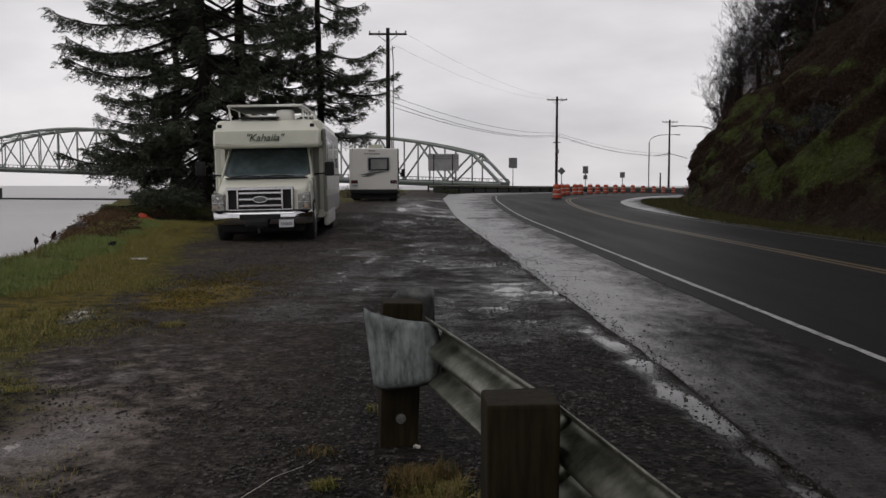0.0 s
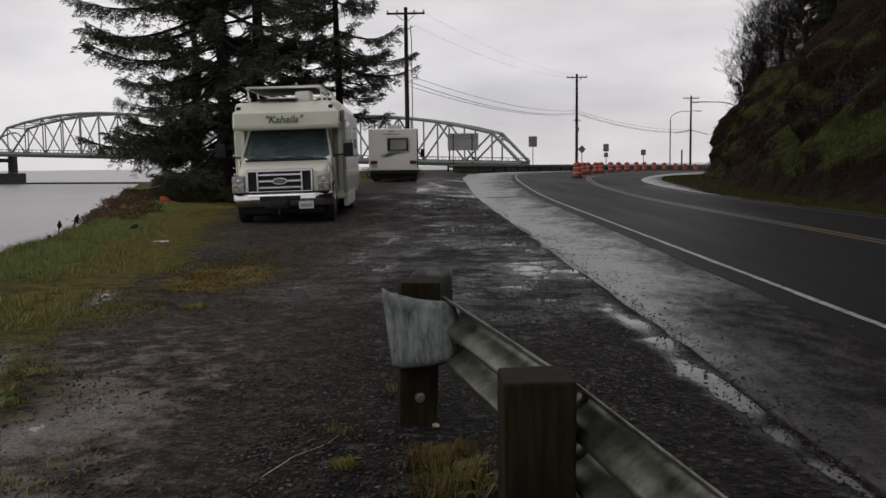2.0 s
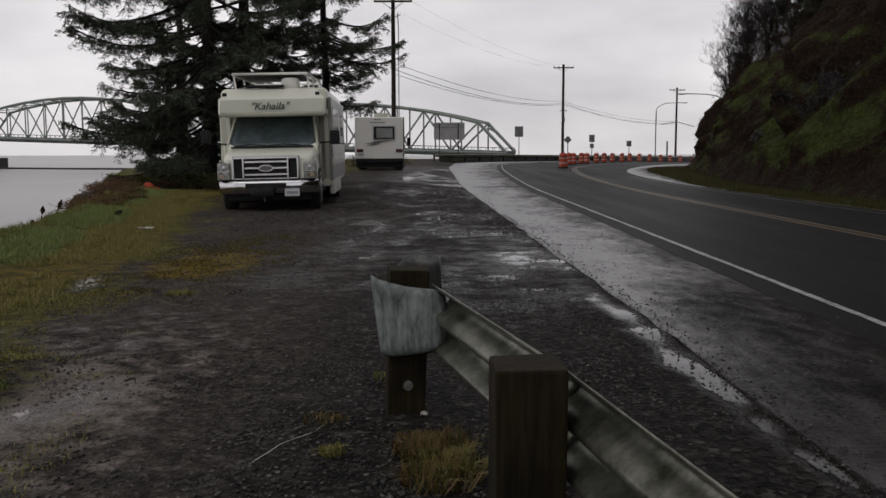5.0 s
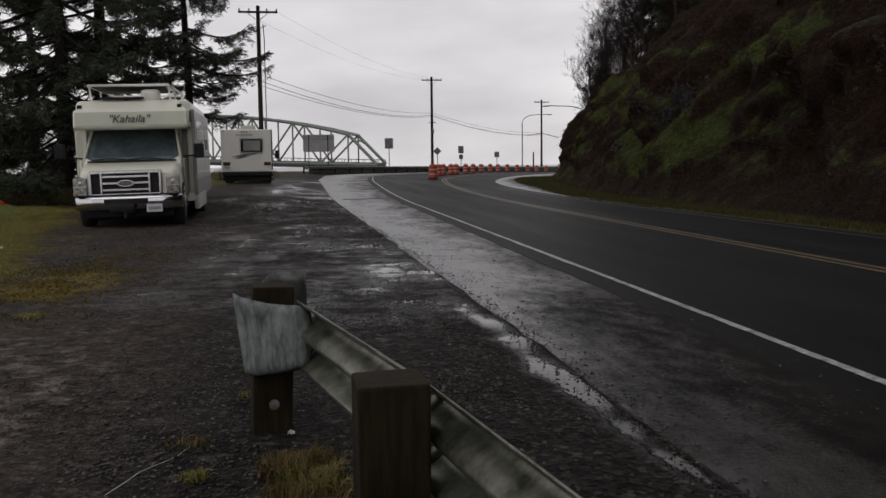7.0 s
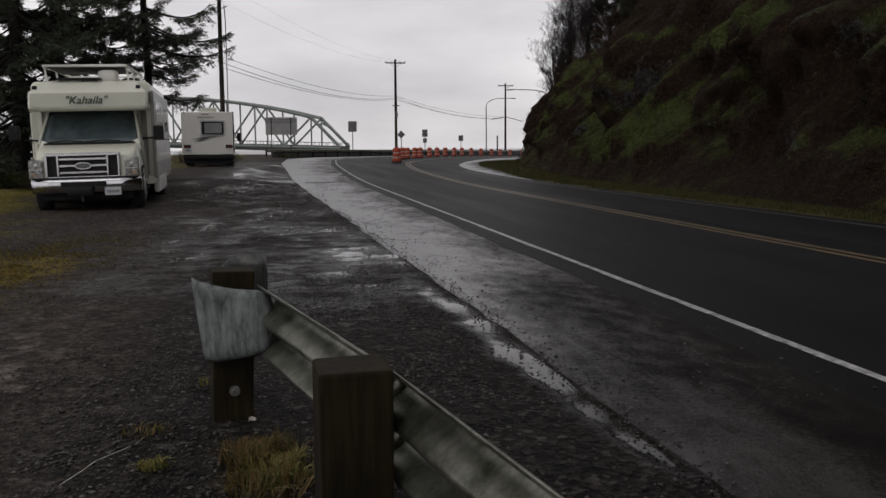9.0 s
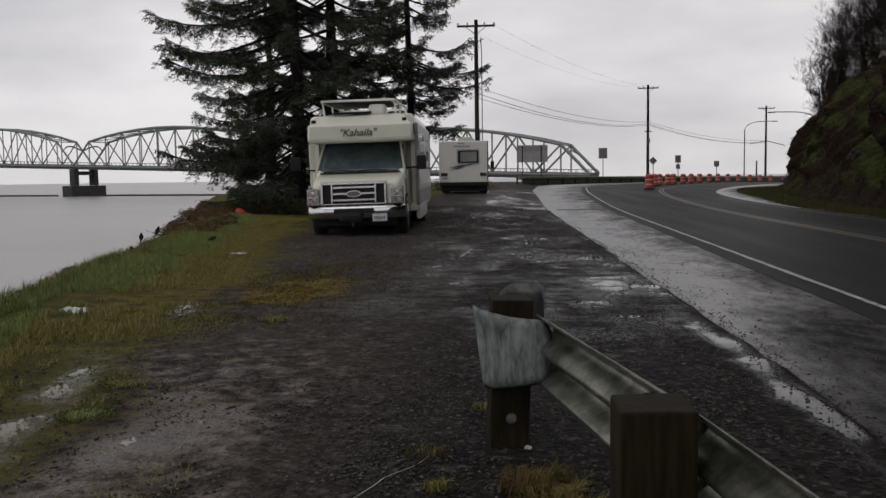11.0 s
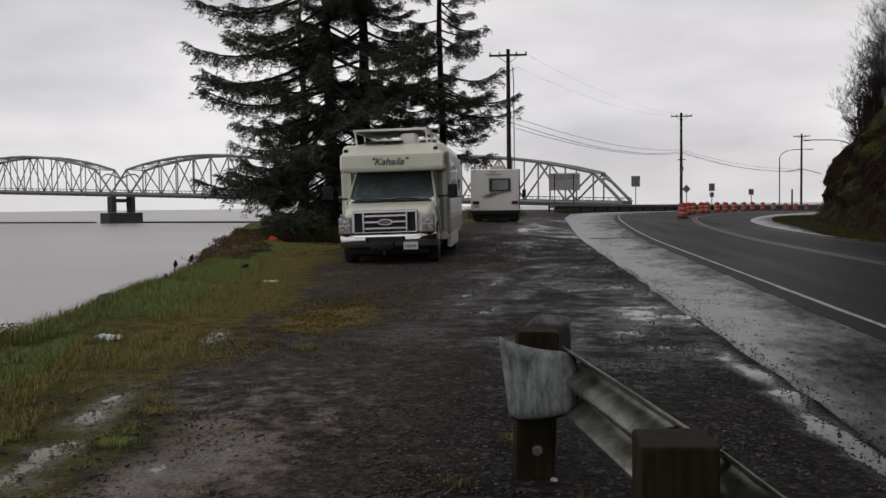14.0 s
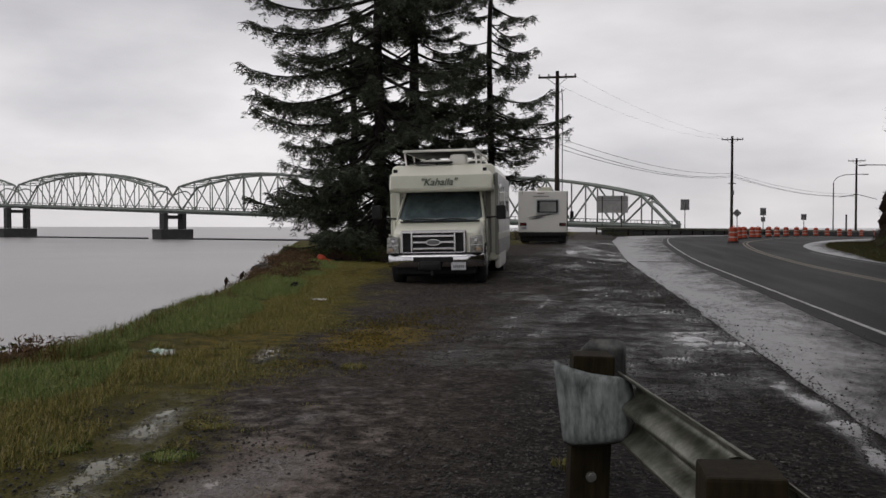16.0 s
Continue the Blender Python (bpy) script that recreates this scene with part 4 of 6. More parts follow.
def build_guardrail():
    t = thing("guardrail", Matrix.Identity(4), "galvanised corrugated guardrail on damp timber posts with a zinc end plate", "guardrail")
    bm = bmesh.new()
    rows = []
    for k in range(0, 52):
        c = rail_at(0.17 + k * 0.125)
        rows.append([c + RAIL_OUT * a + Vector((0, 0, z)) for a, z in w_section(0.085, 0.645)])
    sheet(bm, rows)
    part("rail", bm, M_STEEL, t, "corrugated steel beam, green with algae")
    # overlapped second sheet with its bright end edge
    bm = bmesh.new()
    rows = []
    for d in (1.42, 1.55, 1.68, 1.8):
        rows.append([rail_at(d) + RAIL_OUT * (a - 0.006) + Vector((0, 0, z)) for a, z in w_section(0.085, 0.645)])
    sheet(bm, rows)
    sp = part("splice_plate", bm, M_STEEL, t, "overlapping rail splice")
    bm = bmesh.new()
    sheet(bm, [[rail_at(d) + RAIL_OUT * (a - 0.009) + Vector((0, 0, z)) for a, z in w_section(0.085, 0.645)[9:17]] for d in (1.405, 1.425)])
    part("splice_edge", bm, M_ZINC, sp, "bright cut edge of the splice")
    for d in (1.47, 1.58, 1.70):
        for z_ in (0.575, 0.42):
            c = rail_at(d) + Vector((0, 0, z_))
            part("splice_bolt", one(tube, [c + RAIL_OUT * 0.15, c + RAIL_OUT * 0.105], [0.016, 0.013], 8), M_RUST, sp)
    # posts: the end one leans a little, the others stand square
    spots_ = [(-0.188, 4.275, 0.70, 0.186, 1.6, 8.0), (0.240, 2.435, 0.667, 0.197, 0.0, 3.0)]
    for d in (3.75, 5.65):
        c = rail_at(d) - RAIL_OUT * 0.03
        spots_.append((c.x, c.y, 0.66, 0.19, 0.0, 8.0))
    for px, py, h, wide, lean, turn_ in spots_:
        bm = bmesh.new()
        box(bm, (0, 0, h / 2 - 0.25), (wide, wide, h + 0.5), 0.010)
        bmesh.ops.subdivide_edges(bm, edges=bm.edges[:], cuts=3, use_grid_fill=True)
        for v in bm.verts:
            v.co += 0.005 * Vector((noise.noise(v.co * 7), noise.noise(v.co * 7 + Vector((3, 3, 3))), noise.noise(v.co * 5)))
        p = part("post", bm, M_POST, t, "square damp timber post")
        p.matrix_basis = pose(px, py, 0, 0, lean, turn_)
        b = part("bolt", one(tube, [(0, -wide / 2 - 0.016, 0), (0, -wide / 2 + 0.004, 0)], [0.014, 0.018], 6), M_ZINC, p)
        b.location = (0.004, 0, 0.144)
        w = part("washer", one(tube, [(0, -wide / 2 - 0.005, 0), (0, -wide / 2 + 0.004, 0)], 0.025, 10), M_ZINC, p)
        w.location = (0.004, 0, 0.144)
    # the wrap-round end: a plate across the post, and a curved back behind it
    bm = bmesh.new()
    rows = []
    for k in range(25):
        u = k / 24
        top = float(np.interp(u, [0, 0.12, 0.38, 0.5, 0.86, 1.0], [0.680, 0.661, 0.640, 0.634, 0.625, 0.607]))
        low = float(np.interp(u, [0, 0.15, 0.6, 0.9, 1.0], [0.300, 0.292, 0.318, 0.335, 0.352]))
        col = []
        for j in range(19):
            w_ = j / 18
            x0, x1 = -0.338 + 0.048 * w_, 0.002 + 0.022 * math.sin(math.pi * w_)
            bow = 0.030 * math.sin(math.pi * min(u * 0.95 + 0.05, 1.0))
            roll = 0.045 * max(0.0, (u - 0.86) / 0.14) ** 2 + 0.035 * max(0.0, (w_ - 0.88) / 0.12) ** 2 + 0.018 * max(0.0, (0.10 - w_) / 0.10) ** 2
            fold = 0.010 * math.exp(-((u - 0.33 + 0.2 * (w_ - 0.2)) / 0.07) ** 2) * max(0.0, 1 - w_ * 1.6)
            dent = 0.006 * noise.noise(Vector((u * 3.2, w_ * 2.6, 4.0)))
            col.append((x0 + (x1 - x0) * u, 4.150 - 0.10 * u - bow + roll + fold + dent, top + (low - top) * w_))
        rows.append(col)
    sheet(bm, rows, 0.005)
    part("end_plate", bm, M_BUFFER, t, "bowed weathered zinc end plate")
    bm = bmesh.new()
    rows = []
    for k in range(17):
        u = k / 16
        a = radians(195 - 190 * u)
        top = 0.645 + 0.088 * float(step(0.0, 0.5, u)) - 0.012 * max(0.0, u - 0.85) / 0.15
        rows.append([(-0.125 + 0.118 * math.cos(a), 4.44 + 0.13 * math.sin(a), top - 0.33 * w_ / 6) for w_ in range(7)])
    sheet(bm, rows, 0.005)
    part("end_wrap", bm, M_WRAP, t, "dark curved end of the rail behind the post")
    part("hook_bolt", one(tube, [(-0.008, 4.06, 0.455), (0.004, 4.02, 0.452), (0.008, 4.03, 0.44)], 0.011, 6), M_RUST, t)


build_guardrail()


# ---------------------------------------------------------------- campers
def wheel(parent, x, y, r=0.385, w=0.25):
    wh = part("wheel", one(loft, [[(xx, rr * math.cos(a), rr * math.sin(a)) for a in [2 * math.pi * k / 24 for k in range(24)]]
                                  for xx, rr in ((-w / 2, r * 0.86), (-w / 2 + 0.03, r * 0.98), (0, r), (w / 2 - 0.03, r * 0.98), (w / 2, r * 0.86))]), M_RUBBER, parent, "black rubber tyre")
    wh.location = (x, y, r)
    s = 1 if x > 0 else -1
    part("rim", one(tube, [(s * (w / 2 - 0.05), 0, 0), (s * (w / 2 + 0.006), 0, 0), (s * (w / 2 + 0.02), 0, 0)], [0.24, 0.23, 0.1], 16), M_RIM, wh, "steel wheel rim")
    return wh


def lettering(text, size, m, mat, parent, name, shear=0.0):
    cu = bpy.data.curves.new(name, "FONT")
    cu.offset = 0.002
    cu.body, cu.size, cu.align_x, cu.align_y, cu.extrude, cu.shear = text, size, "CENTER", "CENTER", 0.003, shear
    tmp = bpy.data.objects.new(name + "_tmp", cu)
    scene.collection.objects.link(tmp)
    bpy.context.view_layer.update()
    me = bpy.data.meshes.new_from_object(tmp)
    bpy.data.objects.remove(tmp)
    me.materials.clear()
    me.materials.append(mat)
    ob = new(name, me)
    ob.parent = parent
    ob.matrix_basis = m
    return ob


def build_van():
    t = thing("camper_van", pose(-3.65, 18.72, 0.045, 0.55, -1.15, 3.2), "cream and beige camper van with a chrome grille, parked on gravel", "camper van")
    # coach body
    part("coach_body", one(loft, [rounded(1.58, 2.46, 2.34, 0.46, 2.60, 0.10), rounded(1.62, 2.50, 2.36, 0.44, 2.64, 0.12),
                                  rounded(6.4, 2.46, 2.34, 0.44, 2.64, 0.12), rounded(6.65, 2.2, 2.1, 0.6, 2.5, 0.2)]), M_CREAM, t)
    part("front_trim", one(box, (0, 1.572, 1.33), (2.40, 0.02, 1.42), 0.006), M_BEIGE, t, "beige panels beside the windscreen")
    # cap over the cab
    bm = bmesh.new()
    slab(bm, [(0.74, 2.005), (0.66, 2.05), (0.74, 2.37), (0.80, 2.41), (1.22, 2.615), (1.9, 2.68), (2.3, 2.69), (2.3, 2.02)], -1.085, 1.165, 0.05)
    for v in bm.verts:
        if v.co.z > 2.38:
            v.co.x *= 1 - 0.26 * (v.co.z - 2.38) / 0.3
    part("cab_over_cap", bm, M_CREAM, t)
    part("cap_shade_band", one(box, (0.02, 0.83, 2.005), (2.24, 0.12, 0.012), 0.004), M_BEIGE, t)
    bm = one(slab, [(0.70, 2.075), (0.658, 2.08), (0.733, 2.36), (0.775, 2.355)], -1.045, 1.125, 0.008)
    part("cap_band", bm, M_BEIGE, t, "beige band across the cap")
    for sx in (-1, 1):
        part("cap_side_window", one(box, (0.02 + sx * 1.172, 1.55, 2.26), (0.02, 0.95, 0.24), 0.008), M_GLASS, t)
    lettering('"Kahaila"', 0.225, pose(0.0, 0.668, 2.205, 75, 0, 0), M_GREENTEXT, t, "lettering", 0.28)
    # roof
    bm = bmesh.new()
    tube(bm, [(-0.1, 1.2, 2.62), (-0.05, 1.25, 2.67)], 0.02, 4)
    box(bm, (-0.16, 1.28, 2.665), (0.86, 0.28, 0.04), 0.015)
    part("roof_hatch", bm, M_BLACK, t, "dark roof hatch")
    bm = bmesh.new()
    loft(bm, [[(x, y, z) for x, _, y in [(p[0] + 0.39, 0, p[2] * 1.0 + 1.42) for p in rounded(0, w, w, -w / 2, w / 2, 0.1)]] for w, z in ((0.39, 2.58), (0.39, 2.78), (0.36, 2.825), (0.26, 2.85))])
    part("roof_vent", bm, M_WHITE, t, "white domed roof vent")
    rack = bmesh.new()
    for x in (-0.88, 0.72):
        tube(rack, [(x, 1.15, 2.92), (x + 0.02 * (1 if x > 0 else -1), 4.6, 2.95)], 0.028, 6)
        for y in (1.25, 2.6, 4.4):
            tube(rack, [(x + (0.04 if x < 0 else 0.02), y, 2.60), (x, y, 2.93)], 0.022, 6)
    for y in (1.15, 2.6, 4.6):
        tube(rack, [(-0.88, y, 2.925), (0.72, y, 2.925)], 0.03, 6)
    rack.transform(Matrix.Translation((0.06, 0, 0)))
    part("roof_rack", rack, M_WHITE, t, "white tubular roof rack")
    part("rack_panel", one(box, (-0.04, 2.2, 2.90), (1.46, 1.9, 0.03), 0.006), M_BLACK, t, "dark panel carried on the rack")
    for sx in (-1, 1):
        part("marker_light", one(box, (0.02 + sx * 0.99, 0.885, 2.475), (0.09, 0.07, 0.07), 0.012), M_BLACK, t, "dark marker lamp")
    # cab
    bm = bmesh.new()
    loft(bm, [rounded(0.10, 1.76, 1.66, 0.60, 1.10, 0.08), rounded(0.17, 1.98, 1.84, 0.54, 1.17, 0.10), rounded(0.45, 2.04, 1.90, 0.48, 1.255, 0.12),
              rounded(0.98, 2.08, 1.96, 0.46, 1.345, 0.12), rounded(1.62, 2.10, 1.98, 0.46, 1.36, 0.12)])
    part("bonnet", bm, M_CREAM, t)
    bm = bmesh.new()
    loft(bm, [rounded(0.90, 2.0, 1.96, 1.16, 1.33, 0.04), rounded(1.30, 2.0, 1.84, 1.16, 1.69, 0.05), rounded(1.56, 2.0, 1.78, 1.16, 1.96, 0.06), rounded(1.70, 2.0, 1.78, 1.16, 2.0, 0.06)])
    part("cab_roof", bm, M_CREAM, t)
    # windscreen: a bowed pane on the slope
    rows = []
    for j in range(7):
        v = j / 6
        y = 0.905 + 0.64 * v
        z = 1.335 + 0.70 * v
        hw = 0.955 - 0.125 * v
        rows.append([(hw * (k / 6 - 1), y + 0.05 * (k / 6 - 1) ** 2 - 0.03, z) for k in range(13)])
    bm = bmesh.new()
    sheet(bm, rows, 0.006)
    part("windscreen", bm, M_WINDSHIELD, t, "tinted windscreen reflecting the sky")
    for sx in (-1, 1):
        part("windscreen_pillar", one(tube, [(sx * 0.975, 0.93, 1.335), (sx * 0.86, 1.55, 2.02)], 0.03, 6), M_CREAM, t)
    for x in (-0.42, 0.30):
        part("wiper", one(tube, [(x + 0.3, 0.845, 1.385), (x - 0.05, 0.85, 1.41), (x - 0.38, 0.88, 1.38)], 0.014, 5), M_BLACK, t)
    part("cowl", one(box, (0, 0.875, 1.352), (1.76, 0.1, 0.03), 0.01), M_BLACK, t)
    # front end
    gr = part("grille", one(box, (-0.04, 0.09, 0.915), (1.36, 0.05, 0.48), 0.02), M_BLACK, t, "black grille in a chrome frame")
    fr = bmesh.new()
    box(fr, (-0.04, 0.06, 1.13), (1.40, 0.07, 0.075), 0.02)
    box(fr, (-0.04, 0.06, 0.685), (1.36, 0.07, 0.05), 0.015)
    for x in (-0.71, 0.63):
        box(fr, (x, 0.06, 0.915), (0.06, 0.07, 0.46), 0.018)
    for x in (-0.50, 0.42):
        box(fr, (x, 0.055, 0.915), (0.05, 0.06, 0.42), 0.015)
    part("chrome_frame", fr, M_CHROME, gr, "chrome grille frame")
    for z in (0.775, 0.91, 1.04):
        part("grille_bar", one(box, (-0.04, 0.055, z), (0.90, 0.05, 0.055), 0.015), M_CHROME, gr, "chrome bar")
    em = bmesh.new()
    loft(em, [[(-0.04 + rx * math.cos(a), y, 0.91 + rz * math.sin(a)) for a in [2 * math.pi * k / 24 for k in range(24)]] for y, rx, rz in ((0.04, 0.165, 0.075), (0.02, 0.16, 0.07))])
    part("badge", em, M_CHROME, gr, "oval chrome badge")
    em = bmesh.new()
    loft(em, [[(-0.04 + rx * math.cos(a), y, 0.91 + rz * math.sin(a)) for a in [2 * math.pi * k / 24 for k in range(24)]] for y, rx, rz in ((0.025, 0.14, 0.055), (0.014, 0.135, 0.05))])
    part("badge_face", em, M_GREYTEXT, gr)
    for sx in (-1, 1):
        x = 0.885 * sx - 0.02
        hl = part("headlamp", one(slab, [(0.02, 0.675), (0.02, 1.02), (0.2, 1.06), (0.25, 0.675)], x - 0.13, x + 0.13, 0.02), M_LENS, t, "clear headlamp")
        part("lamp_bezel", one(box, (x, 0.07, 0.845), (0.235, 0.115, 0.02), 0.006), M_CHROME, hl)
        part("reflector", one(tube, [(x, 0.03, 0.95), (x, 0.016, 0.95)], [0.06, 0.035], 14), M_CHROME, hl)
        part("indicator", one(box, (x + 0.05 * sx, 0.014, 0.755), (0.09, 0.02, 0.07), 0.008), M_AMBER, hl, "amber indicator")
    bp = bmesh.new()
    sec = []
    for k in range(17):
        u = k / 8 - 1
        x = 1.03 * u
        y = -0.06 + 0.30 * max(0.0, abs(u) - 0.72) ** 1.3 * 3 + 0.03 * u * u
        sec.append([(x, y + a, z) for a, z in ((0.12, 0.38), (0.05, 0.39), (0.03, 0.43), (0.0, 0.61), (0.03, 0.655), (0.12, 0.67))])
    loft(bp, sec)
    bu = part("bumper", bp, M_CHROME, t, "chrome front bumper")
    part("bumper_top", one(box, (0, 0.08, 0.675), (1.96, 0.16, 0.03), 0.01), M_BLACK, bu)
    part("air_slot", one(box, (-0.04, -0.062, 0.552), (0.84, 0.02, 0.10), 0.006), M_BLACK, bu)
    part("valance", one(box, (0, 0.48, 0.30), (1.60, 0.20, 0.24), 0.05), M_BLACK, bu, "black lower valance")
    bm = bmesh.new()
    box(bm, (-0.10, -0.13, 0.42), (0.50, 0.16, 0.20), 0.07)
    tube(bm, [(-0.06, -0.16, 0.40), (-0.05, -0.17, 0.22)], 0.03, 6)
    part("tow_bar_cover", bm, M_BLACK, t, "black covered tow bar")
    pl = part("number_plate", one(box, (0.50, -0.085, 0.405), (0.305, 0.012, 0.155), 0.004), M_PLATE, t, "white number plate")
    for k in range(6):
        part("plate_bar", one(box, (0.40 + 0.04 * k, -0.093, 0.40), (0.024, 0.004, 0.06)), M_GREYTEXT, pl)
    for sx in (-1, 1):
        # right corner takes the painted shade tone, left one plain beige
        cp = part("corner_panel", one(box, (0, 0, 0), (0.34, 0.03, 1.38), 0.012), M_SHADE_SIDE if sx > 0 else M_BEIGE, t)
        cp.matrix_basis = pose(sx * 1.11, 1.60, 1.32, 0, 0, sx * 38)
    # thin box that lays the painted shade tone over the coach side
    part("shade_side_panel", one(box, (1.215, 3.95, 1.50), (0.085, 4.9, 1.86), 0.03), M_SHADE_SIDE, t, "coach side darkened in colour for shade")
    # sides
    for sx in (-1, 1):
        # right door shares the painted shade tone of the coach side
        dr = part("cab_door", one(box, (sx * 1.03, 1.25, 0.98), (0.05, 0.66, 0.80), 0.015), M_CREAM if sx < 0 else M_SHADE_SIDE, t)
        part("door_window", one(slab, [(1.0, 1.37), (1.55, 1.37), (1.55, 1.93), (1.45, 1.93)], sx * 0.90 - 0.02, sx * 0.90 + 0.02, 0.006), M_GLASS, dr)
        mi = part("mirror", one(box, ((1.335 if sx > 0 else -1.47), 1.18, (1.53 if sx > 0 else 1.58)), (0.21, 0.12, 0.31), 0.035), M_BLACK, t, "black door mirror")
        part("mirror_arm", one(tube, [(sx * 1.0, 1.3, 1.42), (sx * 1.30, 1.2, 1.44)], 0.02, 6), M_BLACK, mi)
        part("coach_window", one(box, (sx * 1.25, 2.75, 1.85), (0.03, 1.9, 0.72), 0.008), M_GLASS, t)
        part("coach_window", one(box, (sx * 1.25, 5.2, 1.85), (0.02, 1.2, 0.55), 0.008), M_GLASS, t)
        part("pinstripe", one(box, (sx * 1.252, 3.9, 1.40), (0.03, 4.8, 0.035)), M_BLACK, t)
        part("lower_stripe", one(box, (sx * 1.252, 3.9, 1.0), (0.03, 4.8, 0.16)), M_BEIGE, t)
        part("skirt", one(box, (sx * 1.20, 3.0, 0.44), (0.12, 2.4, 0.38), 0.05), M_WHITE, t, "white running board skirt")
        part("arch", one(loft, [[(xx, 0.78 + (rr + 0.06) * math.cos(a), 0.40 + (rr + 0.06) * math.sin(a)) for a in [math.pi * k / 14 for k in range(15)]] + [(xx, 0.78 + rr * math.cos(a), 0.40 + rr * math.sin(a)) for a in [math.pi * (14 - k) / 14 for k in range(15)]]
                               for rr in (0.42,) for xx in (sx * 0.95, sx * 1.03)], True, False), M_BLACK, t)
        wheel(t, sx * 0.90, 0.80)
        wheel(t, sx * 0.95, 5.0, 0.385, 0.42)
    part("underbody", one(box, (0, 3.2, 0.38), (1.7, 6.0, 0.30), 0.02), M_BLACK, t)


def build_rv():
    t = thing("motorhome", pose(-3.16, 44.0, 0.46, 0.3, 0, 2.4), "white motorhome with dark swooshes, parked with its back to the road", "motorhome")
    w = 2.38
    part("coach_body", one(loft, [rounded(0.0, w - 0.06, w - 0.06, 0.58, 2.52, 0.05), rounded(0.04, w, w, 0.56, 2.56, 0.05), rounded(6.4, w, w, 0.56, 2.56, 0.05), rounded(6.8, w, w - 0.1, 1.5, 2.5, 0.08)]), M_WHITE, t)
    bm = bmesh.new()
    loft(bm, [rounded(6.2, 2.0, 1.8, 0.5, 1.9, 0.1), rounded(7.2, 2.0, 1.7, 0.5, 1.8, 0.1), rounded(7.7, 2.0, 1.9, 0.5, 1.25, 0.1), rounded(8.4, 1.9, 1.8, 0.5, 1.1, 0.1)])
    part("cab", bm, M_BEIGE, t)
    for sx in (-1, 1):
        mi = part("mirror", one(box, (sx * 1.42, 7.3, 1.45), (0.2, 0.12, 0.42), 0.03), M_BLACK, t, "black door mirror")
        part("mirror_arm", one(tube, [(sx * 0.98, 7.35, 1.4), (sx * 1.35, 7.3, 1.4)], 0.02, 5), M_BLACK, mi)
        part("corner_trim", one(box, (sx * (w / 2 - 0.02), 0.0, 1.6), (0.05, 0.05, 1.9), 0.01), M_WHITE if sx < 0 else M_BLACK, t)
        wheel(t, sx * 0.92, 1.9, 0.38, 0.42)
        wheel(t, sx * 0.88, 7.7)
        tl = part("tail_lamp", one(box, (sx * 0.95, -0.035, 0.94), (0.32, 0.03, 0.16), 0.01), M_BLACK, t, "dark tail lamp cluster")
        part("lens", one(box, (sx * 0.98, -0.052, 0.94), (0.2, 0.012, 0.1), 0.004), M_REDLENS, tl)
        part("side_window", one(box, (sx * (w / 2 + 0.002), 2.4, 1.75), (0.02, 1.0, 0.6), 0.008), M_GLASS, t)
    wf = part("rear_window", one(box, (0.22, -0.022, 1.80), (1.0, 0.04, 0.60), 0.05), M_BLACK, t, "dark framed rear window")
    part("window_surround", one(box, (0.22, -0.012, 1.80), (1.1, 0.03, 0.70), 0.05), M_PLATE, wf, "pale moulded window surround")
    part("pane", one(box, (0.24, -0.044, 1.80), (0.80, 0.012, 0.50), 0.03), M_PANE, wf, "pane with a pale blind behind")
    for z0, x0, x1, h in ((1.32, -0.76, 0.44, 0.12), (1.23, -0.66, 0.05, 0.09), (1.41, -0.05, 0.55, 0.04)):
        sw = bmesh.new()
        a = [(x0, -0.034, z0 - 0.05), ((x0 + x1) / 2, -0.034, z0 - 0.03), (x1, -0.034, z0 + h), ((x0 + x1) / 2, -0.034, z0 + h * 0.6)]
        c = [(x, -0.028, z) for x, _, z in a]
        loft(sw, [a, c], True, False)
        part("swoosh", sw, M_GREYTEXT, t, "dark grey curved stripe")
    for k in range(3):
        part("marker_light", one(box, (0.0 + 0.11 * (k - 1) - 0.1, -0.03, 2.44), (0.07, 0.03, 0.05), 0.008), M_REDLENS, t)
    for k in range(7):
        part("badge_bar", one(box, (-0.42 + 0.11 * k, -0.032, 2.30), (0.07, 0.01, 0.05)), M_GREYTEXT, t)
    bm = bmesh.new()
    box(bm, (0, 0.02, 0.46), (2.32, 0.14, 0.18), 0.03)
    box(bm, (0, 0.5, 0.32), (2.2, 0.8, 0.4), 0.02)
    part("rear_bumper", bm, M_BLACK, t, "black rear bumper")
    pl = part("number_plate", one(box, (-0.92, -0.04, 0.76), (0.3, 0.01, 0.15), 0.003), M_PLATE, t)
    for k in range(5):
        part("plate_bar", one(box, (-1.0 + 0.04 * k, -0.047, 0.76), (0.024, 0.004, 0.06)), M_GREYTEXT, pl)
    part("air_conditioner", one(box, (0.05, 1.4, 2.66), (0.72, 1.0, 0.26), 0.06), M_BEIGE, t, "rooftop air conditioner")
    part("underbody", one(box, (0, 3.6, 0.36), (1.9, 6.4, 0.22), 0.02), M_BLACK, t)


build_van()
build_rv()


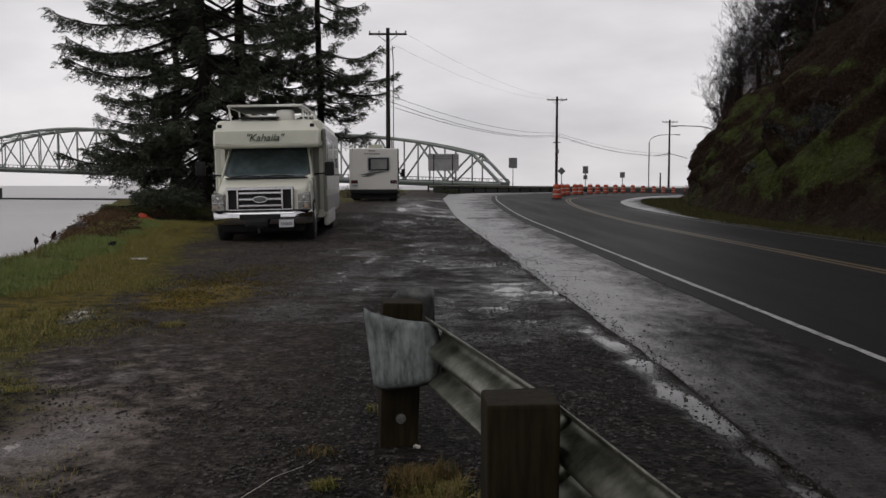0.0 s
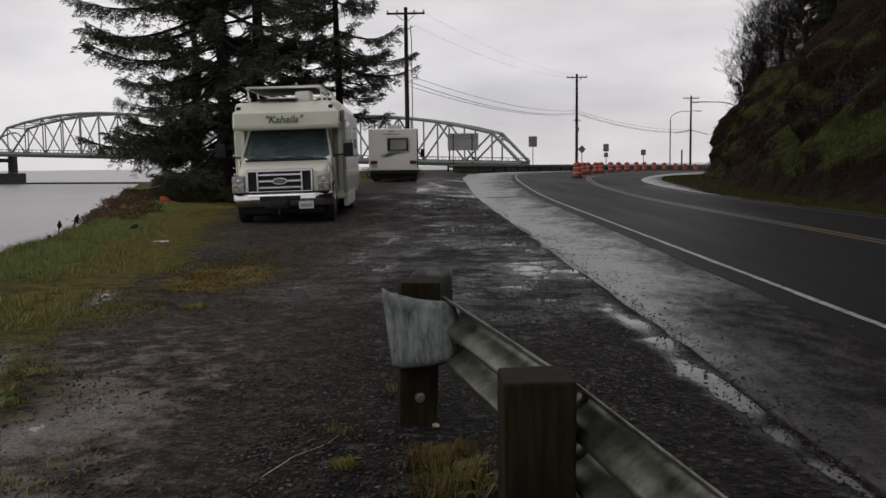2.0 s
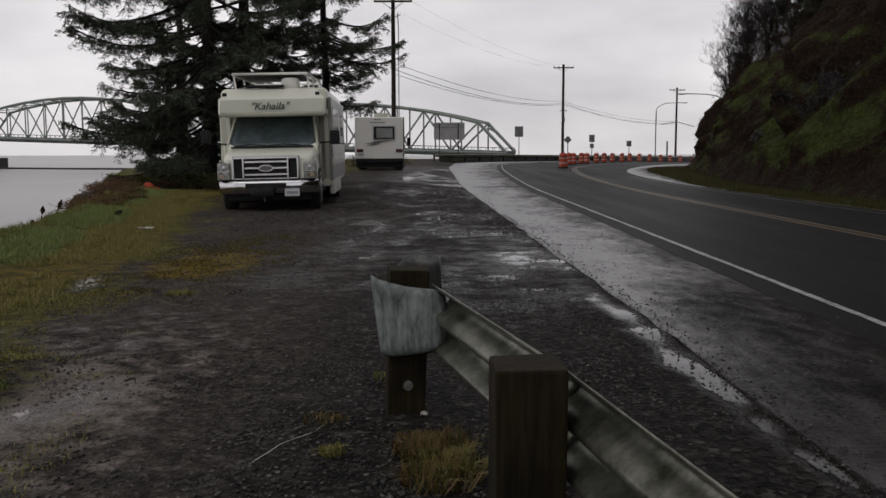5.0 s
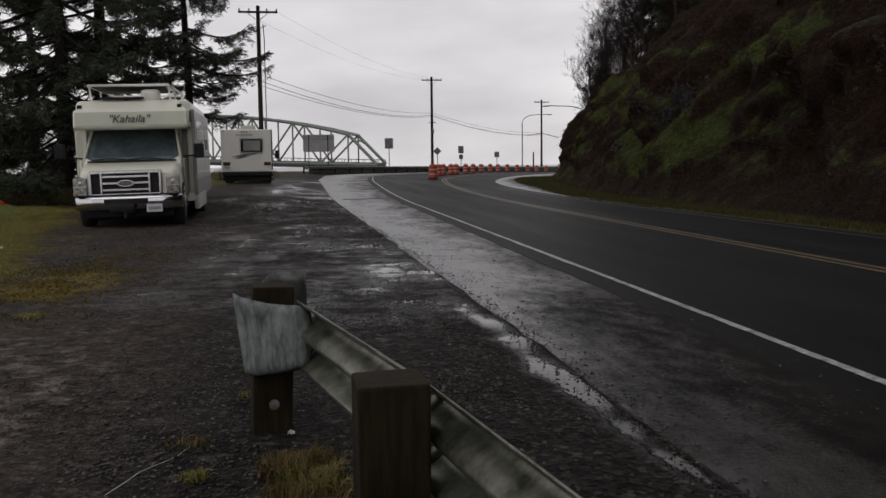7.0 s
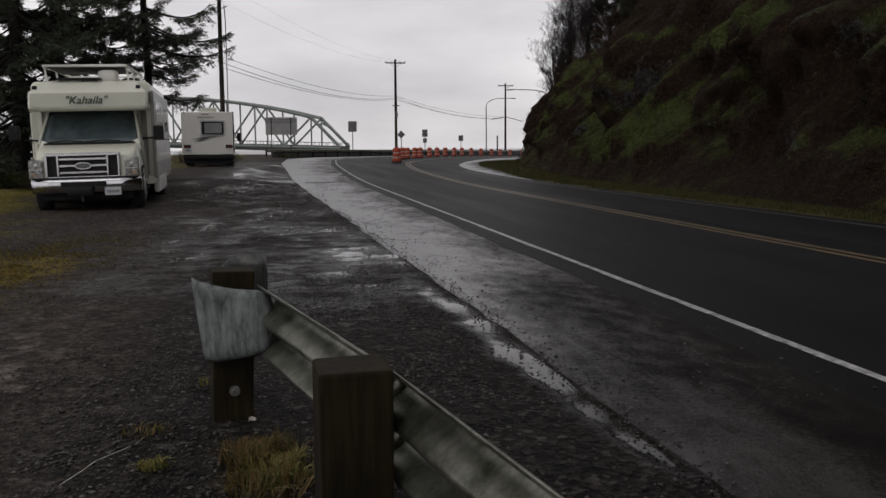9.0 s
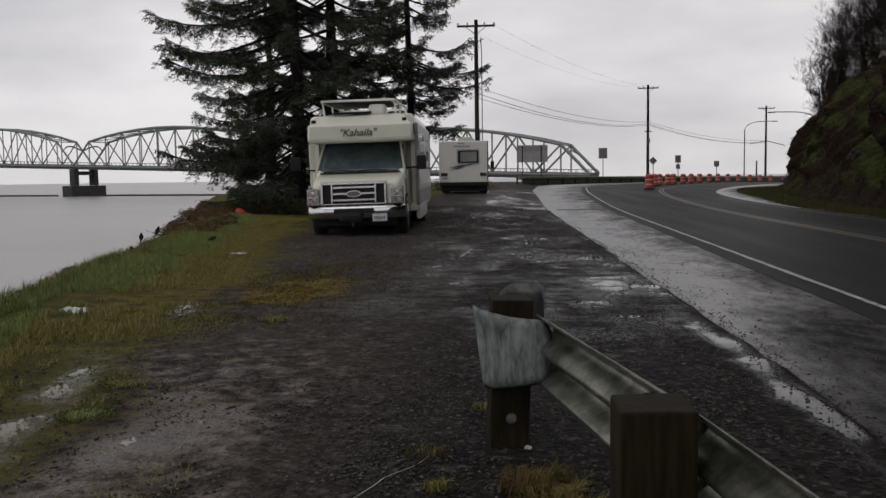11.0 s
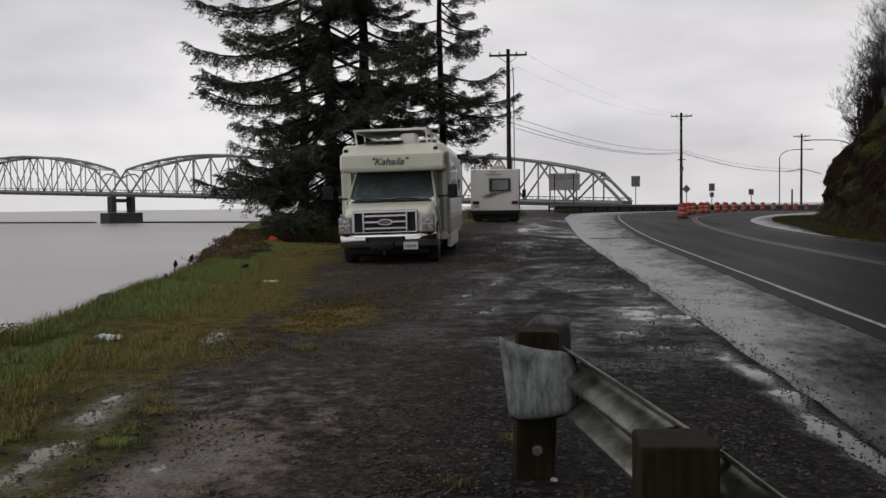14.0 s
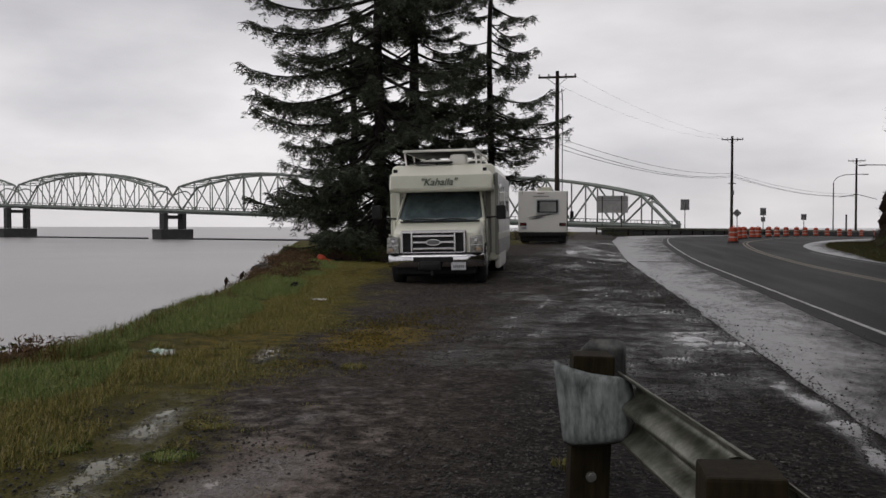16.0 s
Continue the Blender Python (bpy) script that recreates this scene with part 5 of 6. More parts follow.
# ---------------------------------------------------------------- poles, wires, lamps, signs
def utility_pole(x, y, z0, z1, r, arm, label, yaw=0.0):
    t = thing("utility_pole", pose(x, y, z0, 0, 0, yaw), label, "utility pole", "utility poles")
    h = z1 - z0
    part("pole", one(tube, [(0, 0, -0.4), (0, 0, h * 0.5), (0, 0, h)], [r, r * 0.88, r * 0.72], 10), M_POLE, t)
    part("crossarm", one(box, (0, -r * 0.8, h - 0.42), (arm, 0.11, 0.13), 0.01), M_POLE, t)
    for sx in (-1, 1):
        part("brace", one(tube, [(sx * arm * 0.28, -r * 0.8 - 0.05, h - 0.45), (0, -r * 0.8, h - 1.0)], 0.02, 4), M_LAMPGREY, t)
        for k in (0.45, 0.95):
            part("insulator", one(tube, [(sx * arm * 0.5 * k, -r * 0.8, h - 0.36), (sx * arm * 0.5 * k, -r * 0.8, h - 0.3), (sx * arm * 0.5 * k, -r * 0.8, h - 0.2)], [0.03, 0.06, 0.045], 8), M_SIGNPALE, t)
    return t


p1 = utility_pole(-3.40, 60.65, 0.45, 11.62, 0.17, 2.5, "tall dark timber utility pole with one crossarm and a riser pipe")
part("riser_pipe", one(tube, [(0.36, -0.1, -0.4), (0.36, -0.1, 9.0), (0.30, -0.1, 10.0)], 0.035, 6), M_LAMPGREY, p1, "thin grey riser pipe")
part("cutout_bracket", one(tube, [(-0.05, -0.15, 9.4), (-0.45, -0.15, 9.7)], 0.03, 5), M_LAMPGREY, p1)
part("cutout_bracket", one(tube, [(0.05, -0.15, 9.7), (0.5, -0.15, 9.9)], 0.03, 5), M_LAMPGREY, p1)
p2 = utility_pole(14.6, 112.7, 0.2, 12.15, 0.19, 2.5, "dark timber utility pole with one crossarm beside the far guardrail")
part("crossarm_low", one(box, (0, -0.2, 6.3), (0.9, 0.08, 0.1), 0.01), M_POLE, p2)
part("switch_box", one(box, (0.1, -0.25, 5.2), (0.25, 0.2, 0.5), 0.02), M_LAMPGREY, p2)
p3 = utility_pole(38.8, 152.8, 0.0, 12.2, 0.19, 2.6, "distant dark timber utility pole with two crossarms")
part("lower_arm", one(tube, [(-2.6, -0.2, 6.05), (-0.1, -0.2, 6.5), (0.1, -0.2, 6.5), (3.0, -0.2, 5.7)], 0.05, 5), M_POLE, p3)


def cable(a, c, sag, r):
    pts = []
    for k in range(25):
        u = k / 24
        p = Vector(a).lerp(Vector(c), u)
        pts.append((p.x, p.y, p.z - sag * 4 * u * (1 - u)))
    return tagged(part("overhead_cable", one(tube, pts, r, 5), M_WIRE), "thin dark sagging overhead cable between poles", "cable", "overhead cables")


for dz, sag, r in ((0.0, 0.75, 0.016), (-0.4, 0.9, 0.02), (-0.7, 0.8, 0.018)):
    cable((-3.3, 60.6, 7.2 + dz), (14.6, 112.6, 7.7 + dz * 0.6), sag, r)
    cable((14.6, 112.6, 7.7 + dz * 0.6), (38.8, 152.7, 6.6 + dz * 0.6), sag, r)
for dx in (-1.1, 1.1):
    cable((-3.4 + dx, 60.5, 11.3), (14.6 + dx, 112.6, 11.85), 0.9, 0.005)


def street_lamp(x, y, z0, h, reach, side, label):
    t = thing("street_lamp", pose(x, y, z0), label, "street lamp", "street lamps")
    part("post", one(tube, [(0, 0, -0.3), (0, 0, h * 0.86)], [0.11, 0.08], 8), M_LAMPGREY, t)
    pts = [(side * reach * (1 - math.cos(a)) * 0.55, 0, h * 0.86 + h * 0.14 * math.sin(a)) for a in [math.pi / 2 * k / 8 for k in range(9)]]
    pts.append((side * reach, 0, h * 1.005))
    part("arm", one(tube, pts, 0.06, 6), M_LAMPGREY, t)
    part("lantern", one(box, (side * (reach + 0.3), 0, h), (0.8, 0.3, 0.14), 0.05), M_LAMPGREY, t)


street_lamp(34.75, 150.0, -0.1, 9.6, 4.4, 1, "grey street lamp with a curved arm over the road")
street_lamp(33.7, 110.0, -0.1, 8.45, 4.9, -1, "grey street lamp with a long arm reaching from behind the hill")


def sign(x, y, z0, zc, w, h, mat, label, posts=(0.0,), diamond=False, stack=(), post_mat=None):
    t = thing("road_sign", pose(x, y, z0), label, "road sign", "road signs")
    bm = bmesh.new()
    box(bm, (0, 0, 0), (w, 0.03, h), 0.01)
    if diamond:
        bmesh.ops.rotate(bm, verts=bm.verts[:], cent=(0, 0, 0), matrix=Matrix.Rotation(radians(45), 3, "Y"))
    p = part("panel", bm, mat, t, "bare metal back of the panel")
    p.location = (0, 0, zc - z0)
    for k, (dz, ww, hh) in enumerate(stack):
        part("sub_panel", one(box, (0, 0, zc - z0 + dz), (ww, 0.03, hh), 0.01), mat, t)
    for dx in posts:
        part("post", one(box, (dx, -0.06, (zc - z0) / 2 - 0.2 + h / 4), (0.1, 0.08, zc - z0 + h / 2 + 0.3), 0.01), post_mat or M_SIGNBACK, t)
    return t


sign(9.25, 113.6, 0.2, 3.99, 1.05, 1.3, M_SIGNBACK, "grey rectangular road sign seen from its back")
big = sign(0.5, 106.7, 0.2, 3.9, 3.6, 2.0, M_SIGNPALE, "large pale road sign on two dark posts seen from behind", (-1.15, 1.05), post_mat=M_POLE)
for dz in (0.72, 0.45):
    part("stiffener", one(box, (0, -0.05, 3.7 + dz), (3.6, 0.06, 0.07), 0.01), M_SIGNBACK, big)
sign(15.95, 118.0, 0.2, 3.03, 0.75, 0.75, M_SIGNBACK, "small diamond road sign seen from its back", (0.0,), True)
sign(20.05, 124.0, 0.0, 3.3, 0.75, 1.0, M_SIGNBACK, "grey stacked road signs on one post", (0.0,), False, ((-1.0, 0.55, 0.6),))
sign(27.95, 138.0, -0.1, 2.75, 0.75, 0.85, M_SIGNBACK, "small grey road sign seen from its back")
tp = thing("marker_post", pose(35.95, 147.0, -0.1), "short dark timber post beyond the road", "post")
part("post", one(tube, [(0, 0, -0.3), (0, 0, 3.3)], [0.13, 0.12], 8), M_POLE, tp)


# ---------------------------------------------------------------- far guardrail
def build_far_rail():
    t = thing("guardrail", Matrix.Identity(4), "long guardrail along the far edge of the road", "guardrail")
    path = [(-1.2, 100.0), (4, 105.5), (10, 112.0), (20, 123.0), (37, 145.0), (56, 171.0)]
    pts = []
    for (a, c), (d, e) in zip(path, path[1:]):
        m = max(2, int(math.hypot(d - a, e - c) / 1.9))
        pts += [(a + (d - a) * k / m, c + (e - c) * k / m) for k in range(m)]

    def base(x):
        return 0.42 - 0.45 * float(np.clip((x - 2) / 38, 0, 1))

    bm = bmesh.new()
    rows = []
    for x, y in pts:
        z = base(x)
        rows.append([(x + a * 0.75, y - a * 0.66, h) for a, h in w_section(0.08, z + 0.80)])
    sheet(bm, rows, 0.006)
    part("rail", bm, M_STEEL, t, "corrugated steel beam")
    for x, y in pts:
        z = base(x)
        part("post", one(box, (x, y, z + 0.3), (0.18, 0.18, 1.0), 0.01), M_POST, t)
    bm = bmesh.new()
    rows = []
    for x, y in pts:
        rows.append([(x + 0.5, y + 0.9, base(x) - 0.6), (x + 0.5, y + 0.9, base(x) + 0.62)])
    sheet(bm, rows, 0.25)
    part("parapet", bm, M_PIER, t, "low dark parapet behind the rail")


build_far_rail()


# ---------------------------------------------------------------- traffic drums
def build_drum():
    t = thing("traffic_drum", Matrix.Identity(4), "orange and white plastic traffic drum on the road", "traffic drum", "row of traffic drums")
    bands = ((0.08, 0.27, 0.285, M_ORANGE), (0.30, 0.275, 0.28, M_REFLECT), (0.38, 0.265, 0.27, M_ORANGE), (0.60, 0.255, 0.26, M_REFLECT), (0.68, 0.245, 0.25, M_ORANGE))
    part("base_ring", one(tube, [(0, 0, 0), (0, 0, 0.06), (0, 0, 0.085)], [0.36, 0.35, 0.29], 16), M_RUBBER, t, "black rubber base")
    tops = [b[0] for b in bands[1:]] + [0.92]
    for (z0, r1, r0, mt), z1 in zip(bands, tops):
        part("band", one(tube, [(0, 0, z0), (0, 0, z0 + 0.012), (0, 0, z1 - 0.012), (0, 0, z1)], [r0 - 0.012, r0, r1, r1 - 0.012], 16), mt, t)
    part("lid", one(tube, [(0, 0, 0.92), (0, 0, 0.955), (0, 0, 0.97)], [0.235, 0.22, 0.15], 16), M_ORANGE, t)
    part("handle", one(tube, [(-0.09, 0, 0.965), (-0.07, 0, 1.03), (0.07, 0, 1.03), (0.09, 0, 0.965)], 0.02, 6), M_ORANGE, t)
    return t


drum = build_drum()
spots = ((7.7, 59), (10.1, 74), (11.2, 79), (12.5, 83), (13.3, 85), (15.2, 91), (16.5, 94), (18.1, 98), (19.9, 102), (21.6, 106), (23.8, 111), (26.4, 117), (29.5, 124), (32.5, 131), (36.3, 140), (40.6, 150))
for i, (x, y) in enumerate(spots):
    m = pose(x, y, land_at(max(x, 1.6), y) + 0.02, 0, 0, 37 * i)
    if i == 0:
        drum.matrix_world = m
    else:
        copy_thing(drum, m)


# ---------------------------------------------------------------- trees
def strands(name, pts_list, rad_list, mat, parent=None, n=4):
    """Many tapered limbs in one mesh."""
    v, f = [], []
    for pts, rr in zip(pts_list, rad_list):
        P = [Vector(p) for p in pts]
        base = len(v)
        for i, p in enumerate(P):
            d = (P[min(i + 1, len(P) - 1)] - P[max(i - 1, 0)])
            d = d.normalized() if d.length > 1e-6 else Vector((0, 0, 1))
            u = d.cross(Vector((0.3, 0.2, 1)) if abs(d.z) < 0.9 else Vector((1, 0, 0))).normalized()
            w = d.cross(u)
            for k in range(n):
                a = 2 * math.pi * k / n
                v.append(tuple(p + (u * math.cos(a) + w * math.sin(a)) * rr[i]))
        for i in range(len(P) - 1):
            for k in range(n):
                q = base + i * n
                f.append((q + k, q + (k + 1) % n, q + n + (k + 1) % n, q + n + k))
    return raw(name, v, f, mat, parent, True)


def spruce(x, y, height, reach, count, seed, label, bare=0.0, low=0.6, bias=(0, 0), sparse=1.0, girth=0.23, droop=1.0, foot=None, group="spruces on the bank"):
    rng = random.Random(seed)
    z0 = land_at(x, y) - 0.1 if foot is None else foot
    t = thing("spruce_tree", pose(x, y, z0), label, "tree", group)
    part("trunk", one(tube, [(0.15 * math.sin(k * 0.9 + seed) * k / 10, 0.1 * math.cos(k * 0.7) * k / 10, height * k / 10) for k in range(11)],
                      [girth * (1 - k / 10.6) + 0.03 for k in range(11)], 10), M_BARK, t, "dark rough trunk")
    limbs, radii, needles = [], [], []
    for i in range(count):
        u = (i + rng.random()) / count
        h = low + (height - low - 0.4) * min(1.0, max(0.0, u + rng.gauss(0, 0.03))) ** 1.15
        if h > 6.5 and rng.random() < 0.22:
            continue
        az = i * 2.399 + rng.uniform(-0.5, 0.5)
        length = float(np.interp(h, reach[0], reach[1])) * rng.uniform(0.55, 1.1) * (1 + bias[0] * math.cos(az) + bias[1] * math.sin(az))
        rise = (rng.uniform(-0.24, 0.06) - 0.34 * (1 - h / height) ** 1.5) * droop
        pts = []
        steps = 9
        bend = rng.uniform(-0.25, 0.25)
        for k in range(steps + 1):
            s = k / steps
            r = length * s
            a = az + bend * s * s
            dz = rise * r - 0.08 * length * math.sin(math.pi * s) + 0.12 * length * s ** 4
            pts.append(Vector((math.cos(a) * r, math.sin(a) * r, h + dz)))
        limbs.append(pts)
        r0 = 0.02 + 0.012 * length
        radii.append([r0 * (1 - 0.85 * k / steps) for k in range(steps + 1)])
        # side twigs with hanging sprays
        m = int(length * 12 * sparse) + 5
        for j in range(m):
            s = 0.22 + 0.78 * (j + rng.random()) / m if bare == 0 else 0.35 + 0.65 * (j + rng.random()) / m
            if rng.random() < bare:
                continue
            k = min(int(s * steps), steps - 1)
            p = pts[k].lerp(pts[k + 1], s * steps - k)
            d = (pts[k + 1] - pts[k]).normalized()
            side = d.cross(Vector((0, 0, 1))).normalized() * (1 if rng.random() < 0.5 else -1)
            tl = length * rng.uniform(0.07, 0.22) * (1.25 - s) + 0.14
            e = p + (d * rng.uniform(0.35, 0.9) + side * rng.uniform(0.4, 1.0) + Vector((0, 0, rng.uniform(-1.3, 0.15)))) * tl
            limbs.append([p, (p + e) / 2 + Vector((0, 0, 0.03)), e])
            radii.append([0.010, 0.007, 0.003])
            c = int(5 + tl * 15)
            for q in range(c):
                w = (q + rng.random()) / c
                needles.append(p.lerp(e, w) + Vector((rng.gauss(0, 0.035), rng.gauss(0, 0.035), rng.gauss(-0.02, 0.03))))
        # curtains that hang from the limb
        for j in range(int(length * 7 * sparse)):
            s = 0.25 + 0.72 * rng.random()
            if rng.random() < bare:
                continue
            k = min(int(s * steps), steps - 1)
            p = pts[k].lerp(pts[k + 1], s * steps - k) + Vector((rng.gauss(0, 0.05), rng.gauss(0, 0.05), 0))
            hang = rng.uniform(0.15, 0.55) * (0.5 + 0.5 * (1 - h / height))
            for q in range(int(hang * 18) + 2):
                needles.append(p + Vector((rng.gauss(0, 0.02), rng.gauss(0, 0.02), -hang * rng.random())))
    tagged(strands("limb_work", limbs, radii, M_BARK, t, 4), kind="stuff")
    cr = leaf_cloud("crown", needles, 0.145, M_NEEDLE, "", "", 0.25, 5, seed, "", 0.95, 0.15)
    cr.parent = t
    tagged(cr, "dark drooping needle sprays with gaps", kind="stuff")
    return t


spruce(-7.75, 30.0, 13.6, ((0.4, 2, 3.6, 5, 6.6, 8.6, 10.6, 13.6), (3.0, 3.8, 4.3, 3.6, 4.4, 4.2, 3.5, 0.4)), 145, 12,
       "large dark spruce with drooping limbs on the bank", 0.10, 0.5, (-0.06, 0), 0.85)
spruce(-6.94, 31.6, 15.0, ((2, 5, 8, 11, 15), (2.6, 3.0, 2.8, 2.3, 0.4)), 95, 23, "tall dark spruce beside another on the bank", 0.04, 2.6, (0, 0), 0.9)
spruce(-4.37, 33.5, 15.0, ((2, 4.5, 7, 9, 15), (1.6, 2.4, 2.3, 1.8, 0.4)), 100, 38, "slender spruce with sparse long limbs on the bank", 0.18, 3.1, (0.14, 0), 0.62, 0.13, 0.45)
spruce(-10.4, 36.0, 9.5, ((0.4, 3, 9.5), (2.8, 2.4, 0.3)), 55, 41, "smaller dark spruce behind the others on the bank", 0.05, 0.4, (0, 0), 0.9)


def bare_tree(x, y, z, height, seed, label):
    rng = random.Random(seed)
    t = thing("bare_tree", pose(x, y, z), label, "tree", "bare trees on the ridge")
    limbs, radii = [], []

    def grow(p, d, length, r, depth):
        steps = 5 if depth < 2 else 3
        pts, rr = [p], [r]
        q = p.copy()
        for k in range(steps):
            d = (d + Vector((rng.gauss(0, 0.14), rng.gauss(0, 0.14), rng.gauss(0.06, 0.08)))).normalized()
            q = q + d * (length / steps)
            pts.append(q.copy())
            rr.append(max(r * (1 - 0.75 * (k + 1) / steps), 0.0028))
        limbs.append(pts)
        radii.append(rr)
        if depth >= 4:
            return
        kids = (14, 7, 6, 4)[depth]
        for _ in range(kids):
            s = rng.uniform(0.08 if depth == 0 else 0.25, 1.0)
            k = min(int(s * steps), steps - 1)
            b = pts[k].lerp(pts[k + 1], s * steps - k)
            out = Vector((rng.gauss(0, 1), rng.gauss(0, 1), rng.uniform(0.05, 1.2))).normalized()
            grow(b, (d * 0.55 + out * 0.75).normalized(), length * rng.uniform(0.38, 0.62), max(r * 0.42 * (1 - 0.5 * s), 0.0052), depth + 1)

    grow(Vector((0, 0, -0.4)), Vector((-0.12, 0, 1)).normalized(), height * 0.72, 0.10, 0)
    strands("trunk", limbs[:1], radii[:1], M_TWIG, t, 6)
    tagged(strands("crown", limbs[1:], radii[1:], M_TWIG, t, 3), "fine bare grey twigs", kind="stuff")


for i in range(19):
    y = 61.0 - 0.62 * i + (0.9 if i % 2 else 0)
    h = 3.9 + 0.30 * i + 0.5 * math.sin(i * 1.7)
    x, yy, z = hill_point(y, h, False)
    bare_tree(x + 0.2, yy, z, 4.3 + 0.13 * i + 0.5 * math.sin(i * 2.1), 100 + i, "bare grey leafless tree on the ridge of the hillside")
for i, u in enumerate((13.0, 14.8, 16.6, 18.4, 20.4, 22.6, 25.0)):
    x, yy, z = hill_point(61.5 - 0.62 * u, 3.7 + 0.30 * u, False)
    spruce(x + 1.3, yy + 0.6, 7.5 + 0.5 * (i % 3), ((0.0, 3.0, 8.5), (2.3, 2.1, 0.3)), 42, 300 + i, "dark evergreen on the upper ridge of the hillside", 0.0, 0.3, (0, 0), 0.8, 0.14, 0.7, z - 0.5, "evergreens on the ridge")


# ---------------------------------------------------------------- grass, stones and brush
def blades(name, pts, length, width, mat, label, category, seed, lean=0.5):
    """Bent grass blades, joined."""
    rng = np.random.default_rng(seed)
    p = np.asarray(pts, float)
    m = len(p)
    ln = np.asarray(length, float).reshape(-1, 1) * rng.uniform(0.55, 1.3, (m, 1))
    az = rng.uniform(0, 2 * np.pi, m)
    d = np.stack([np.cos(az), np.sin(az), np.zeros(m)], 1)
    s = np.stack([-np.sin(az + 0.6), np.cos(az + 0.6), np.zeros(m)], 1) * width * 0.5
    k = rng.uniform(0.1, lean, (m, 1))
    up = np.array([[0, 0, 1.0]])
    mid = p + up * ln * 0.6 + d * ln * k * 0.35
    tip = p + up * ln * (1 - 0.35 * k) + d * ln * k
    v = np.stack([p - s, p + s, mid + s * 0.8, tip, mid - s * 0.8], 1).reshape(-1, 3)
    me = bpy.data.meshes.new(name)
    me.vertices.add(len(v))
    me.vertices.foreach_set("co", v.astype(np.float32).ravel())
    me.loops.add(5 * m)
    me.loops.foreach_set("vertex_index", np.arange(5 * m, dtype=np.int32))
    me.polygons.add(m)
    me.polygons.foreach_set("loop_start", np.arange(0, 5 * m, 5, dtype=np.int32))
    me.update(calc_edges=True)
    me.materials.append(mat)
    return tagged(new(name, me), label, category, "", "stuff")


rng = np.random.default_rng(5)


def on_land(x, y, dz=0.0):
    return np.stack([x, y, land(x, y) + dz], 1)


# turf on the bank: short towards the gravel, long at the crest
N_TURF = 400000
yy = 2.5 + 34 * rng.random(N_TURF) ** 1.6
xx = bank_crest(yy) - 0.9 + (turf_edge(yy) + 0.8 - bank_crest(yy) + 0.9) * rng.random(N_TURF) ** 0.9
t_in = (xx - bank_crest(yy)) / (turf_edge(yy) - bank_crest(yy))
patch = rough_field(xx, yy, 0.8, 2.2) + 0.7 * rough_field(xx, yy, 3.1, 8.1)
pool = (np.abs(xx + 2.76 + 0.22 * (yy - 4.3)) < 0.24) & (yy < 6.4) | (np.hypot((xx + 3.46 + 0.2 * (yy - 8.6)) / 0.17, (yy - 8.65) / 0.7) < 1) | (np.hypot((xx + 2.35) / 0.24, (yy - 4.35) / 0.34) < 1)
keep = (patch > -0.55 + 0.95 * np.clip(t_in - 0.45, 0, 1)) & (rng.random(N_TURF) < np.clip(1.45 - t_in, 0.10, 1)) & ~(pool & (patch < 0.45))
xx, yy, t_in = xx[keep], yy[keep], t_in[keep]
ln = (0.145 - 0.115 * np.clip(t_in, 0, 1)) * (1 + 0.6 * patch[keep])
lush = t_in + 0.25 * rough_field(xx, yy, 0.5, 1.1) < 0.42
blades("grass", on_land(xx[lush], yy[lush], -0.01), ln[lush], 0.0042, M_LUSH, "lush green grass along the bank", "grass", 3, 1.1)
blades("short_grass", on_land(xx[~lush], yy[~lush], -0.01), ln[~lush], 0.0042, M_BLADE, "short olive and straw grass beside the gravel", "grass", 33, 1.2)
# verge under the hill
yv = 5 + 58 * rng.random(34000)
xv = road_right(yv) + 0.3 + (hill_foot(yv) - road_right(yv) + 0.1) * rng.random(34000)
wide_v = (yv > 36) & (xv < road_right(yv) + 0.4 + 0.85 * step(34, 44, yv) + 2.3 * step(57, 72, yv))
xv, yv = xv[~wide_v], yv[~wide_v]
blades("verge_grass", on_land(xv, yv, 0.0), np.full(len(yv), 0.10), 0.014, M_VERGE, "rough grass verge below the hillside", "grass", 4, 0.8)
# tall pale grass beyond the crest
yt = 4 + 30 * rng.random(9000) ** 1.3
xt = bank_crest(yt) + 0.25 - 0.9 * rng.random(9000) ** 1.3
blades("tall_grass", on_land(xt, yt, -0.03), np.full(9000, 0.21), 0.006, M_DRYGRASS, "tall straw-coloured grass along the crest of the bank", "grass", 6, 0.7)


def tuft(x, y, r, n, length, mat, label, seed):
    g = np.random.default_rng(seed)
    a, q = g.uniform(0, 2 * np.pi, n), r * np.sqrt(g.random(n))
    px, py = x + q * np.cos(a), y + q * np.sin(a)
    return blades("grass_tuft", on_land(px, py, -0.01), np.full(n, length), 0.006, mat, label, "grass tuft", seed, 1.3)


# mustard moss on the gravel
ym = 10.3 + 2.0 * rng.normal(size=9000)
xm = -2.75 + 0.45 * rng.normal(size=9000)
km = (rough_field(xm, ym, 1.6, 6.0) > -0.15) & (ym > 6.5) & (ym < 14)
blades("moss_patch", on_land(xm[km], ym[km], -0.005), np.full(int(km.sum()), 0.028), 0.010, M_MUSTARD, "mustard-coloured moss and short grass on the gravel", "moss", 15, 1.2)
tuft(-0.05, 3.62, 0.17, 420, 0.13, M_DRYGRASS, "rusty dry grass tuft at the foot of the guardrail", 61)
tuft(0.03, 3.45, 0.14, 320, 0.11, M_BLADE, "green grass tuft at the foot of the guardrail", 62)
tuft(-0.02, 3.3, 0.16, 300, 0.12, M_DRYGRASS, "rusty dry grass tuft on the gravel", 63)
tuft(-0.46, 3.62, 0.06, 130, 0.06, M_BLADE, "small green weed on the gravel", 64)
